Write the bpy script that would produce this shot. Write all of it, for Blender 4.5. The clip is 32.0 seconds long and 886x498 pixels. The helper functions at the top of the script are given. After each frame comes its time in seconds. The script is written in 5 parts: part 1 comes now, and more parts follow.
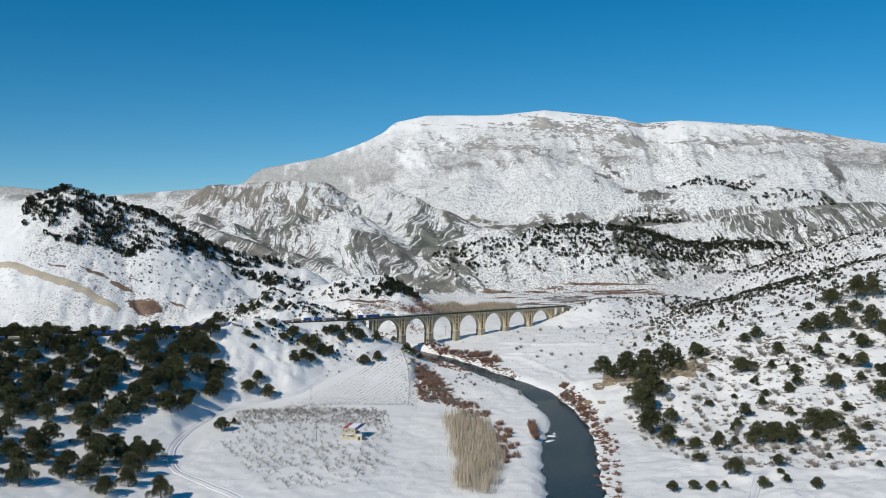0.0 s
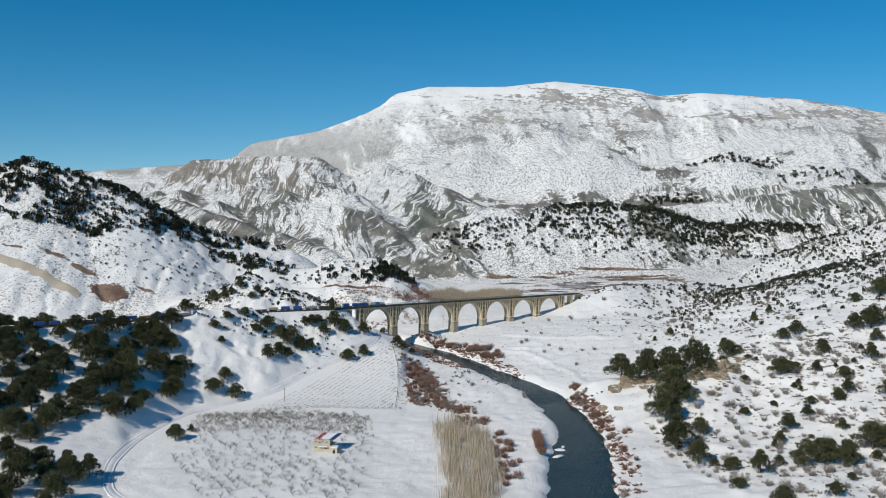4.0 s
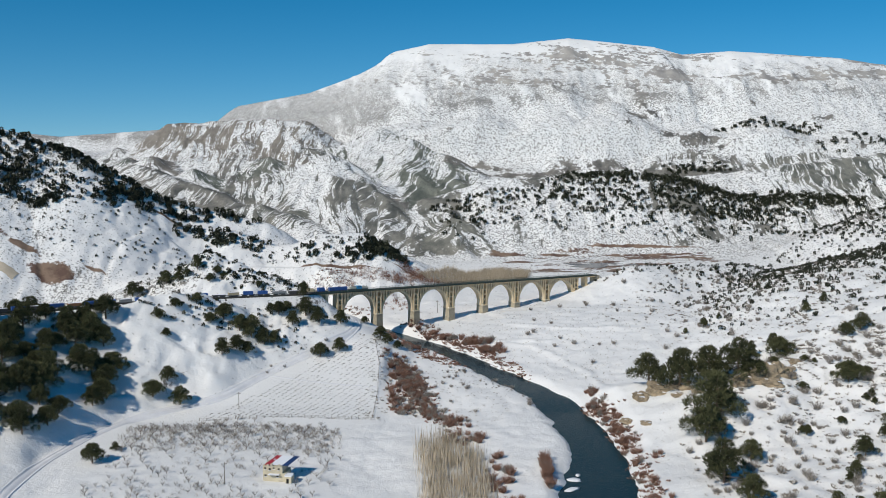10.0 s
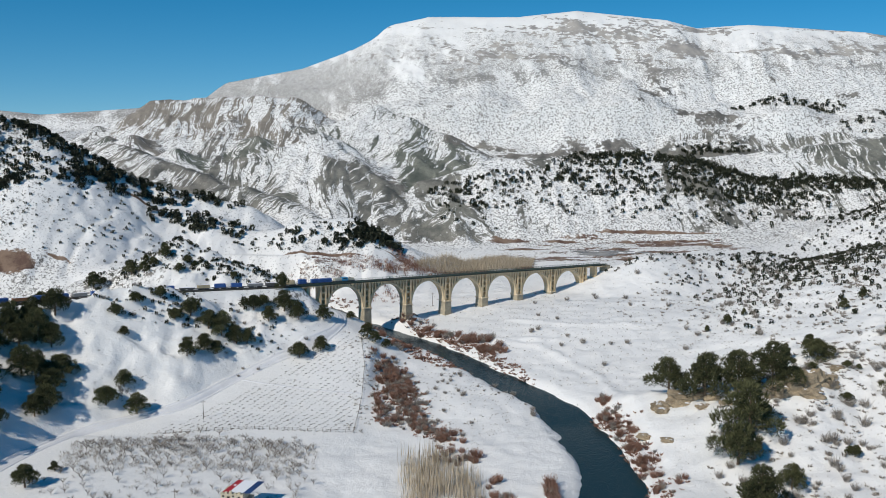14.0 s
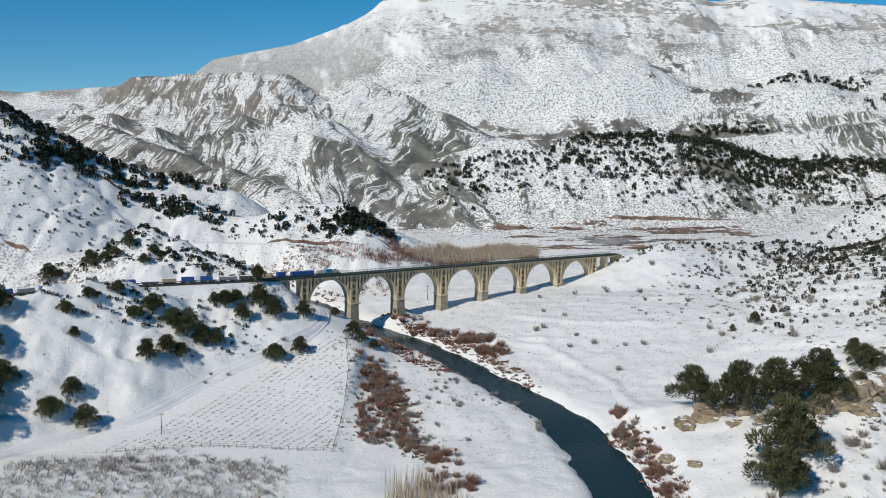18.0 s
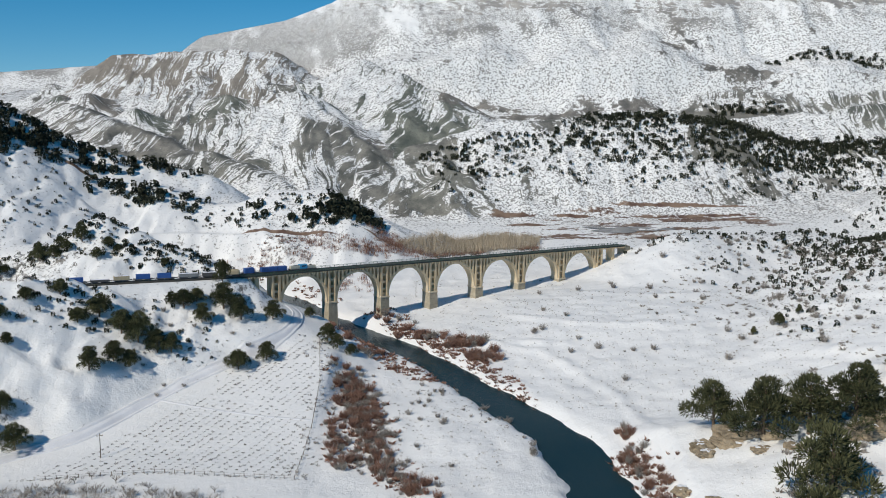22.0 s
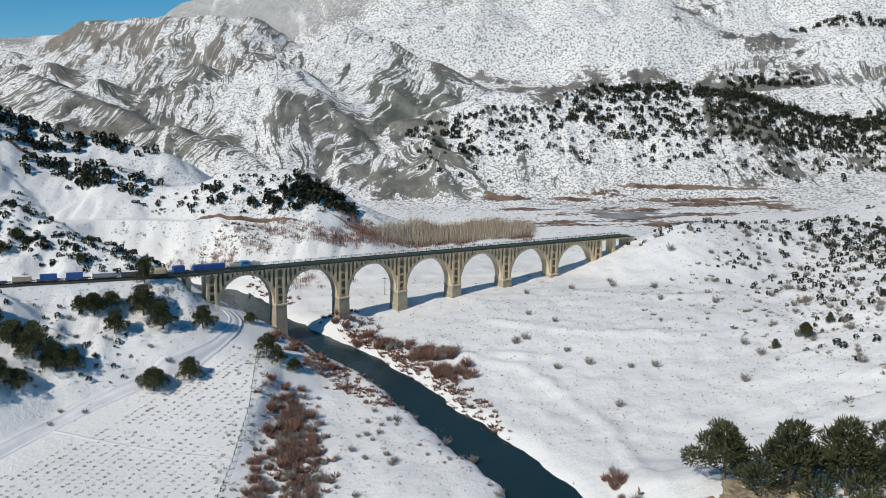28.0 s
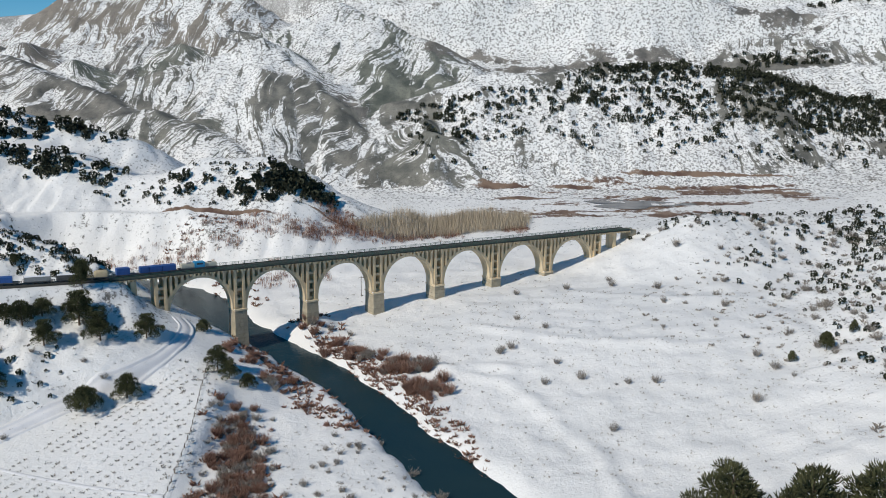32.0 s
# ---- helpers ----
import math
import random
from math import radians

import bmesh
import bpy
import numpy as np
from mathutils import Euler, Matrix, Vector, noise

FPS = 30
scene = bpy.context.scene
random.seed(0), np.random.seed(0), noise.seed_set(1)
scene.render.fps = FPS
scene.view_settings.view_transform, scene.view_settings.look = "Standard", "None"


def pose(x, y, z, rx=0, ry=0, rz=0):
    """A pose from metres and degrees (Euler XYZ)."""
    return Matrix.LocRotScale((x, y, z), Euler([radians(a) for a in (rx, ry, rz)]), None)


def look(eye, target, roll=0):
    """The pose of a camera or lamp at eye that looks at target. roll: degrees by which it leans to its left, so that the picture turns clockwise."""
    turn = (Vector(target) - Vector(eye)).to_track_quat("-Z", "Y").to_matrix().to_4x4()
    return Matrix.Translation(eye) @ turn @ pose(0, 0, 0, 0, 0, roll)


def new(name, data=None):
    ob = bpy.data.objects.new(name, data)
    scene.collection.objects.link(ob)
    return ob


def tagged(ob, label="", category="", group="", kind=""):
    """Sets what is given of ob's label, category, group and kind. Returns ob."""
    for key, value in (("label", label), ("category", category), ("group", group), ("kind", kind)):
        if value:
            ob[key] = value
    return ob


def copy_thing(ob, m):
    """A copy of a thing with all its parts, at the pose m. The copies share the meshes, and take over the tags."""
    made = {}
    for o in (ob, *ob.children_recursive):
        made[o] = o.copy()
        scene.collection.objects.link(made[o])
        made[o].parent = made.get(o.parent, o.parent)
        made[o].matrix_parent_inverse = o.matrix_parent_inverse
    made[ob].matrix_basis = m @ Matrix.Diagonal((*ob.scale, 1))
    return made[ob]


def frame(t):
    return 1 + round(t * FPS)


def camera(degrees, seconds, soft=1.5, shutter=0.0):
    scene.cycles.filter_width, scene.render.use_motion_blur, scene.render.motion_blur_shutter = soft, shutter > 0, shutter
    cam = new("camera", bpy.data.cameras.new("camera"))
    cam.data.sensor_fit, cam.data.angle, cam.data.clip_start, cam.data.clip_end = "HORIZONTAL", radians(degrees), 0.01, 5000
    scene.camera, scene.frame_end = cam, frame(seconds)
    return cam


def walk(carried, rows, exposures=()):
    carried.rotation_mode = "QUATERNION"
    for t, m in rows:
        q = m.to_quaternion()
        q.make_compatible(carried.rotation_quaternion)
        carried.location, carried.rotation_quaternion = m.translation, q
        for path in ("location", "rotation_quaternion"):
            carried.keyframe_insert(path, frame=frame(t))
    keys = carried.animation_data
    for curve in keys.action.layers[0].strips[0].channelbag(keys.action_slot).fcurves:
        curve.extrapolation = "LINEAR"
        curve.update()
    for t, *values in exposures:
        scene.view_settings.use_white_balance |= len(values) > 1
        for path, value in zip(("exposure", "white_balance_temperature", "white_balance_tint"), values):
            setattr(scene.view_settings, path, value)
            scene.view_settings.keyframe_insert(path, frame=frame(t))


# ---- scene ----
cam = camera(50.0, 32.0, soft=0.9)


def aim(x, y, z, yaw, tilt, roll):
    """Camera pose from a place, a heading clockwise from +y, a tilt above level and a roll."""
    h, e = radians(yaw), radians(tilt)
    way = Vector((math.sin(h) * math.cos(e), math.cos(h) * math.cos(e), math.sin(e)))
    return look((x, y, z), Vector((x, y, z)) + way * 10, roll)


walk(cam, [
    (0, aim(31.80, -772.77, 142.41, 1.900, -3.605, -0.028)),
    (3, aim(41.52, -707.03, 138.01, 1.463, -4.442, 0.191)),
    (6, aim(49.52, -648.03, 133.95, 1.065, -5.327, 0.316)),
    (9, aim(55.91, -597.25, 130.64, 0.777, -6.159, 0.354)),
    (13, aim(62.93, -537.35, 127.40, 0.447, -7.260, 0.504)),
    (17, aim(66.82, -482.42, 123.56, 0.334, -8.297, 0.537)),
    (19, aim(69.69, -455.93, 121.89, 0.234, -8.838, 0.653)),
    (22, aim(77.76, -419.58, 120.05, -0.214, -9.621, 0.504)),
    (25, aim(86.98, -385.01, 118.58, -0.633, -10.422, 0.676)),
    (28, aim(97.10, -353.46, 117.40, -1.202, -11.217, 0.564)),
    (29.5, aim(101.81, -338.53, 116.55, -1.513, -11.596, 0.483)),
    (32, aim(108.75, -313.58, 115.98, -1.950, -12.347, 0.371)),
])

# ---- sky and sun ----
SUN_TO = Vector((math.cos(radians(45)) * math.cos(radians(38)), math.sin(radians(45)) * math.cos(radians(38)), -math.sin(radians(38))))
world = bpy.data.worlds.new("world")
scene.world = world
world.use_nodes = True
wn = world.node_tree.nodes
sky = wn.new("ShaderNodeTexSky")
sky.sky_type = "NISHITA"
sky.sun_disc = False
sky.sun_elevation = radians(38)
sky.sun_rotation = math.atan2(-SUN_TO.x, -SUN_TO.y)
sky.altitude = 2500
sky.air_density, sky.dust_density, sky.ozone_density = 1.0, 0.05, 3.0
# high clear winter air: the sky keeps its deep blue down to the hills
coord, lift = wn.new("ShaderNodeTexCoord"), wn.new("ShaderNodeMapping")
lift.inputs["Location"].default_value = (0, 0, 0.07)
tint = wn.new("ShaderNodeHueSaturation")
tint.inputs["Saturation"].default_value = 1.42
tint.inputs["Hue"].default_value = 0.488
wl = world.node_tree.links
wl.new(coord.outputs["Generated"], lift.inputs[0])
wl.new(lift.outputs[0], sky.inputs[0])
wl.new(sky.outputs[0], tint.inputs["Color"])
wl.new(tint.outputs[0], wn["Background"].inputs["Color"])
wn["Background"].inputs["Strength"].default_value = 0.090
sun_data = bpy.data.lights.new("sun", "SUN")
sun_data.energy, sun_data.angle, sun_data.color = 3.3, radians(0.53), (1.0, 0.93, 0.82)
sun = new("sun", sun_data)
sun.matrix_world = look((-300, -400, 600), Vector((-300, -400, 600)) + SUN_TO)

# ---- materials ----
def mat(name):
    m = bpy.data.materials.new(name)
    m.use_nodes = True
    return m, m.node_tree.nodes, m.node_tree.links, m.node_tree.nodes["Principled BSDF"]


def node(nodes, kind, **vals):
    n = nodes.new(kind)
    for k, v in vals.items():
        n.inputs[k].default_value = v
    return n


def mix(nodes, links, fac, a, b):
    """Colour mix; each of fac, a, b is a socket or a value."""
    n = nodes.new("ShaderNodeMix")
    n.data_type = "RGBA"
    for s, v in ((n.inputs[0], fac), (n.inputs[6], a), (n.inputs[7], b)):
        if isinstance(v, bpy.types.NodeSocket):
            links.new(v, s)
        else:
            s.default_value = v if not isinstance(v, tuple) else (*v, 1)
    return n.outputs[2]


def calc(nodes, links, op, a, b=0.0, clamp=False):
    n = nodes.new("ShaderNodeMath")
    n.operation, n.use_clamp = op, clamp
    for s, v in zip(n.inputs, (a, b)):
        if isinstance(v, bpy.types.NodeSocket):
            links.new(v, s)
        else:
            s.default_value = v
    return n.outputs[0]


def ramp(nodes, links, v, lo, hi):
    """0 at lo to 1 at hi, smooth."""
    n = nodes.new("ShaderNodeMapRange")
    n.interpolation_type = "SMOOTHSTEP"
    links.new(v, n.inputs[0])
    n.inputs[1].default_value, n.inputs[2].default_value = lo, hi
    return n.outputs[0]


def noise_of(nodes, links, scale, detail=4, rough=0.55, stretch=None, kind="Object"):
    tc = nodes.new("ShaderNodeTexCoord")
    n = node(nodes, "ShaderNodeTexNoise", Scale=scale, Detail=detail, Roughness=rough)
    src = tc.outputs[kind]
    if stretch:
        mp = nodes.new("ShaderNodeMapping")
        mp.inputs["Scale"].default_value = stretch
        links.new(src, mp.inputs[0])
        src = mp.outputs[0]
    links.new(src, n.inputs["Vector"])
    return n.outputs["Fac"]


def bump(nodes, links, bsdf, height, strength, dist):
    b = node(nodes, "ShaderNodeBump", Strength=strength, Distance=dist)
    links.new(height, b.inputs["Height"])
    links.new(b.outputs[0], bsdf.inputs["Normal"])


def simple(name, col, rough=0.8, var=0.25, scale=1.5, metal=0.0, rand=0.0, bumpy=0.0):
    """A colour with grain at two scales, and a shift from piece to piece."""
    m, n, l, b = mat(name)
    big, fine = noise_of(n, l, scale * 0.2), noise_of(n, l, scale * 3, 6)
    both = calc(n, l, "ADD", calc(n, l, "MULTIPLY", big, 0.6), calc(n, l, "MULTIPLY", fine, 0.4))
    dark, light = tuple(c * (1 - var) for c in col), tuple(min(1, c * (1 + var)) for c in col)
    c = mix(n, l, ramp(n, l, both, 0.3, 0.7), dark, light)
    if rand:
        oi = n.new("ShaderNodeObjectInfo")
        c = mix(n, l, calc(n, l, "MULTIPLY", oi.outputs["Random"], rand), c, tuple(x * 0.45 for x in col))
    l.new(c, b.inputs["Base Color"])
    b.inputs["Roughness"].default_value, b.inputs["Metallic"].default_value = rough, metal
    if bumpy:
        bump(n, l, b, fine, bumpy, 0.05)
    return m


def terrain_material():
    """Snow over rock, soil and mud; the share of bare ground comes from the land's own cover attribute."""
    m, n, l, b = mat("snowy_ground")
    at = n.new("ShaderNodeAttribute")
    at.attribute_name = "cover"
    sep = n.new("ShaderNodeSeparateColor")
    l.new(at.outputs["Color"], sep.inputs[0])
    bare, mud, scrub = sep.outputs[0], sep.outputs[1], sep.outputs[2]
    tone = at.outputs["Alpha"]
    fine, mid, big = noise_of(n, l, 0.26, 6, 0.66), noise_of(n, l, 0.07, 5, 0.6), noise_of(n, l, 0.012, 4)
    grain, dots = noise_of(n, l, 1.6, 5, 0.65), noise_of(n, l, 0.62, 3, 0.62)
    # rills that run straight down the flanks, snow in their beds and bare earth on their ribs
    fl, sk = n.new("ShaderNodeAttribute"), n.new("ShaderNodeAttribute")
    fl.attribute_name, sk.attribute_name = "flow", "streak"
    rills = []
    for size, way in ((0.26, (1.0, 0.07, 1.0)), (0.75, (1.0, 0.08, 1.0)), (0.10, (1.0, 0.25, 1.0))):
        mp = n.new("ShaderNodeMapping")
        mp.inputs["Scale"].default_value = way
        l.new(fl.outputs["Vector"], mp.inputs[0])
        nz = node(n, "ShaderNodeTexNoise", Scale=size, Detail=3.0, Roughness=0.6, Distortion=0.15)
        l.new(mp.outputs[0], nz.inputs["Vector"])
        rills.append(calc(n, l, "SUBTRACT", nz.outputs["Fac"], 0.5))
    rill = calc(n, l, "ADD", calc(n, l, "MULTIPLY", rills[0], 2.2), calc(n, l, "MULTIPLY", rills[1], 1.1))
    rill = calc(n, l, "ADD", rill, calc(n, l, "MULTIPLY", rills[2], 0.8))
    rill = calc(n, l, "MULTIPLY", rill, sk.outputs["Fac"])
    edge = calc(n, l, "ADD", bare, calc(n, l, "MULTIPLY", calc(n, l, "MULTIPLY", calc(n, l, "SUBTRACT", fine, 0.5), 0.9), calc(n, l, "SUBTRACT", 1.0, calc(n, l, "MULTIPLY", sk.outputs["Fac"], 0.15))))
    edge = calc(n, l, "ADD", edge, calc(n, l, "MULTIPLY", calc(n, l, "SUBTRACT", grain, 0.5), 0.35))
    edge = calc(n, l, "ADD", edge, rill)
    st = n.new("ShaderNodeAttribute")
    st.attribute_name = "stone"
    crag = calc(n, l, "SUBTRACT", noise_of(n, l, 0.16, 4, 0.65, (0.6, 1.0, 2.0)), 0.5)
    edge = calc(n, l, "ADD", edge, calc(n, l, "MULTIPLY", calc(n, l, "MULTIPLY", crag, st.outputs["Fac"]), 2.0))
    rockmask = ramp(n, l, edge, 0.40, 0.50)
    rock = mix(n, l, ramp(n, l, mid, 0.35, 0.65), (0.12, 0.115, 0.105), (0.27, 0.25, 0.22))
    green, tan = calc(n, l, "MAXIMUM", tone, 0.0), calc(n, l, "MAXIMUM", calc(n, l, "MULTIPLY", tone, -1.0), 0.0)
    rock = mix(n, l, calc(n, l, "MULTIPLY", green, 0.8), rock, mix(n, l, ramp(n, l, mid, 0.35, 0.65), (0.095, 0.115, 0.09), (0.20, 0.22, 0.17)))
    rock = mix(n, l, tan, rock, (0.30, 0.26, 0.21))
    rock = mix(n, l, ramp(n, l, grain, 0.5, 0.75), rock, (0.045, 0.045, 0.04))
    lime = mix(n, l, ramp(n, l, mid, 0.35, 0.65), (0.30, 0.285, 0.27), (0.44, 0.41, 0.37))
    rock = mix(n, l, st.outputs["Fac"], rock, lime)
    snow = mix(n, l, ramp(n, l, big, 0.35, 0.65), (0.80, 0.80, 0.785), (0.87, 0.865, 0.845))
    tiny = noise_of(n, l, 1.35, 4, 0.7)
    dots = calc(n, l, "ADD", dots, calc(n, l, "MULTIPLY", calc(n, l, "SUBTRACT", tiny, dots), st.outputs["Fac"]))
    speck = calc(n, l, "ADD", calc(n, l, "MULTIPLY", scrub, 0.42), calc(n, l, "SUBTRACT", dots, 0.5))
    speck = calc(n, l, "ADD", speck, calc(n, l, "MULTIPLY", calc(n, l, "SUBTRACT", fine, 0.5), 0.25))
    snow = mix(n, l, calc(n, l, "MULTIPLY", ramp(n, l, speck, 0.15, 0.31), 0.80), snow, (0.13, 0.12, 0.105))
    col = mix(n, l, rockmask, snow, rock)
    mudedge = calc(n, l, "ADD", mud, calc(n, l, "MULTIPLY", calc(n, l, "SUBTRACT", fine, 0.5), 1.1))
    mudcol = mix(n, l, ramp(n, l, mid, 0.4, 0.6), (0.12, 0.07, 0.05), (0.24, 0.165, 0.115))
    col = mix(n, l, ramp(n, l, mudedge, 0.42, 0.6), col, mudcol)
    l.new(col, b.inputs["Base Color"])
    b.inputs["Roughness"].default_value = 0.75
    hgt = calc(n, l, "ADD", fine, calc(n, l, "MULTIPLY", grain, 0.4))
    hgt = calc(n, l, "SUBTRACT", hgt, calc(n, l, "MULTIPLY", rockmask, 0.35))
    hgt = calc(n, l, "ADD", hgt, calc(n, l, "MULTIPLY", dots, 0.5))
    bump(n, l, b, hgt, 0.6, 0.75)
    return m


GROUND = terrain_material()

# ---- the land ----
def hash01(ix, iy, seed):
    h = (ix.astype(np.int64) * 374761393 + iy.astype(np.int64) * 668265263 + seed * 982451653) & 0x7FFFFFFF
    h = ((h ^ (h >> 13)) * 1274126177) & 0x7FFFFFFF
    return ((h ^ (h >> 16)) & 0xFFFF) / 65535.0


def vnoise(x, y, seed=0):
    """Smooth value noise, -1 to 1."""
    x, y = np.asarray(x, float), np.asarray(y, float)
    ix, iy = np.floor(x), np.floor(y)
    u, v = x - ix, y - iy
    u, v = u * u * u * (u * (u * 6 - 15) + 10), v * v * v * (v * (v * 6 - 15) + 10)
    a, b = hash01(ix, iy, seed), hash01(ix + 1, iy, seed)
    c, d = hash01(ix, iy + 1, seed), hash01(ix + 1, iy + 1, seed)
    return 2 * ((a * (1 - u) + b * u) * (1 - v) + (c * (1 - u) + d * u) * v) - 1


def fbm(x, y, size, octaves=4, seed=0, ridged=False):
    out, amp, s = 0.0, 1.0, 1.0 / size
    for k in range(octaves):
        n = vnoise(x * s + 17.3 * k, y * s - 9.1 * k, seed + k)
        out = out + amp * ((1 - 2 * np.abs(n)) if ridged else n)
        amp, s = amp * 0.5, s * 2.03
    return out


def smax(a, b, k):
    return 0.5 * (a + b + np.sqrt((a - b) ** 2 + k * k))


def step01(v, lo, hi):
    t = np.clip((v - lo) / (hi - lo), 0, 1)
    return t * t * (3 - 2 * t)


def along(x, y, pts):
    """Distance to a polyline and the third coordinate at the nearest place on it."""
    best, z = np.full(np.shape(x), 1e9), np.zeros(np.shape(x))
    for (ax, ay, az), (bx, by, bz) in zip(pts, pts[1:]):
        dx, dy = bx - ax, by - ay
        t = np.clip(((x - ax) * dx + (y - ay) * dy) / (dx * dx + dy * dy), 0, 1)
        d = np.hypot(x - ax - t * dx, y - ay - t * dy)
        near = d < best
        best, z = np.where(near, d, best), np.where(near, az + t * (bz - az), z)
    return best, z


FLOW = {}


def lead(h, k):
    """Keeps, for each place, which hill stands highest there and the way its flank falls."""
    bend, best = FLOW["now"]
    if k == 0:
        FLOW.update(top=np.full(np.shape(h), -1e9), u=0 * h, v=0 * h, hill=np.full(np.shape(h), -1))
    up = h > FLOW["top"]
    for key, val in (("top", h), ("u", bend), ("v", best), ("hill", k)):
        FLOW[key] = np.where(up, val, FLOW[key])


def ridge(x, y, pts, slope, flat=6.0, rill=0.0, wide=9.0, seed=0, floor=None):
    """A ridge falling off to both sides, cut by rills that run down its flanks where it stands above the floor."""
    best, z, run = np.full(np.shape(x), 1e9), np.zeros(np.shape(x)), np.zeros(np.shape(x))
    gone, high = 0.0, np.full(np.shape(x), -1e9)
    for k, ((ax, ay, az), (bx, by, bz)) in enumerate(zip(pts, pts[1:])):
        dx, dy = bx - ax, by - ay
        long = math.hypot(dx, dy)
        raw = ((x - ax) * dx + (y - ay) * dy) / (long * long)
        t = np.clip(raw, 0, 1)
        d = np.hypot(x - ax - t * dx, y - ay - t * dy)
        top = az + t * (bz - az) - slope * d
        near = top > high
        high = np.where(near, top, high)
        over = (raw - t) * long
        best, z = np.where(near, d, best), np.where(near, az + t * (bz - az), z)
        run = np.where(near, gone + t * long + over * 0.8, run)
        gone += long
    h = z - slope * (np.sqrt(best * best + flat * flat) - flat)
    on = np.ones(np.shape(h), bool) if floor is None else h > floor - 10
    bend, cx, cy, cr, cb = run.copy(), x[on], y[on], run[on], best[on]
    b = cr + 7 * vnoise(cx / 45, cy / 45, seed + 3) + 3 * vnoise(cx / 11, cy / 11, seed + 5)
    if rill:
        cut = 1 - np.abs(vnoise(b / wide, cb / 55 + seed, seed)) * 2
        cut2 = 1 - np.abs(vnoise(b / (wide * 0.45), cb / 30 - seed, seed + 1)) * 2
        h[on] = h[on] - rill * (cut + 0.45 * cut2) * step01(cb, 1, 22)
    bend[on] = b
    FLOW["now"] = (bend, best)
    return h


def cone(x, y, px, py, pz, slope, rill, seed):
    """A knoll, deeper across than along the valley, with rills fanning out from its top."""
    near = (np.abs(x - px) < 95) & (np.abs(y - py) < 50)
    h, bend, best = np.full(np.shape(x), -1e9), np.zeros(np.shape(x)), np.zeros(np.shape(x))
    cx, cy = x[near], y[near]
    dx, dy = cx - px + 5 * vnoise(cx / 21, cy / 14, seed), (cy - py) * 1.9 + 5 * vnoise(cx / 19, cy / 13, seed + 1)
    d = np.hypot(dx, dy)
    around = np.arctan2(dy, dx) * 20 + 3 * vnoise(cx / 9, cy / 6, seed + 2)
    cut = 1 - 2 * np.abs(vnoise(around / 7, d / 60, seed + 3))
    h[near] = pz - slope * (np.sqrt(d * d + 16) - 4) - rill * cut * step01(d, 2, 18)
    bend[near], best[near] = around + 140, d
    FLOW["now"] = (bend, best)
    return h


# knolls of the bad lands: place, top, fall of the flanks
KNOLLS = [(2, 436, 141, 0.55), (34, 420, 128, 0.55), (-44, 375, 115, 0.55), (-14, 352, 94, 0.5), (-70, 418, 120, 0.55), (-108, 396, 112, 0.5), (-140, 430, 126, 0.5), (-180, 372, 100, 0.5), (72, 402, 114, 0.5), (84, 292, 58, 0.5), (60, 300, 56, 0.5), (-230, 400, 112, 0.45), (420, 392, 108, 0.5), (470, 398, 116, 0.45), (520, 396, 120, 0.45), (380, 428, 118, 0.5), (450, 434, 127, 0.5), (540, 440, 131, 0.45)]
knoll_rng = random.Random(31)
for _ in range(44):
    kx, ky = knoll_rng.uniform(-310, 45), knoll_rng.uniform(296, 452)
    KNOLLS.append((kx, ky, float(np.interp(ky, [296, 340, 380, 420, 460], [40, 64, 90, 106, 122])) + knoll_rng.uniform(2, 9), knoll_rng.uniform(0.38, 0.6)))
for _ in range(12):
    kx, ky = knoll_rng.uniform(360, 600), knoll_rng.uniform(372, 450)
    KNOLLS.append((kx, ky, float(np.interp(ky, [372, 420, 460], [88, 112, 124])) + knoll_rng.uniform(1, 7), knoll_rng.uniform(0.38, 0.6)))

RIVER = [(30, -1500, 26), (70, -800, 25), (98, -420, 24), (112, -315, 25), (118, -268, 28), (125.5, -215, 28), (131, -178, 22), (130.5, -152, 20), (125.5, -120, 18.5), (119.5, -98, 17.5), (110, -81, 16), (98, -63, 15.5), (82, -38, 13), (64, -11, 12), (47.5, 6, 11.5), (33, 21.5, 11), (17, 40, 15), (1, 60, 20), (-17, 80, 19), (-42, 94, 13), (-80, 98, 9)]
RAIL_LEFT = [(-15.7, -10.6), (-36.0, -20.5), (-53.0, -28.0), (-76.0, -40.0), (-100.0, -57.0), (-125.0, -77.0), (-170.0, -111.0), (-225.0, -146.0), (-420.0, -250.0)]


TRACK = [(-30, -335), (-60, -300), (-98, -262), (-108, -229), (-107, -190), (-99, -156), (-88, -131), (-67, -114.5), (-48.7, -102.5), (-36, -83.5), (-21, -64.5), (-6, -50), (4, -43), (10.5, -33), (13.2, -22), (12.6, -9.5), (7.9, -4.6)]


def beside_track(x, y):
    """Distance from the farm track, positive on its uphill side."""
    best, side = np.full(np.shape(x), 1e9), np.ones(np.shape(x))
    for (ax, ay), (bx, by) in zip(TRACK, TRACK[1:]):
        dx, dy = bx - ax, by - ay
        t = np.clip(((x - ax) * dx + (y - ay) * dy) / (dx * dx + dy * dy), 0, 1)
        d = np.hypot(x - ax - t * dx, y - ay - t * dy)
        near = d < best
        best = np.where(near, d, best)
        side = np.where(near, np.sign(dx * (y - ay) - dy * (x - ax)), side)
    return best * side


def water_level(y):
    return np.interp(y, [-1500, -500, -250, -190, -120, -12, 30, 100, 200], [-35, -11.5, -8.8, -7.2, -4.6, 3.4, 6, 9, 12])


def river_x(y):
    return np.interp(y, [p[1] for p in RIVER], [p[0] for p in RIVER])


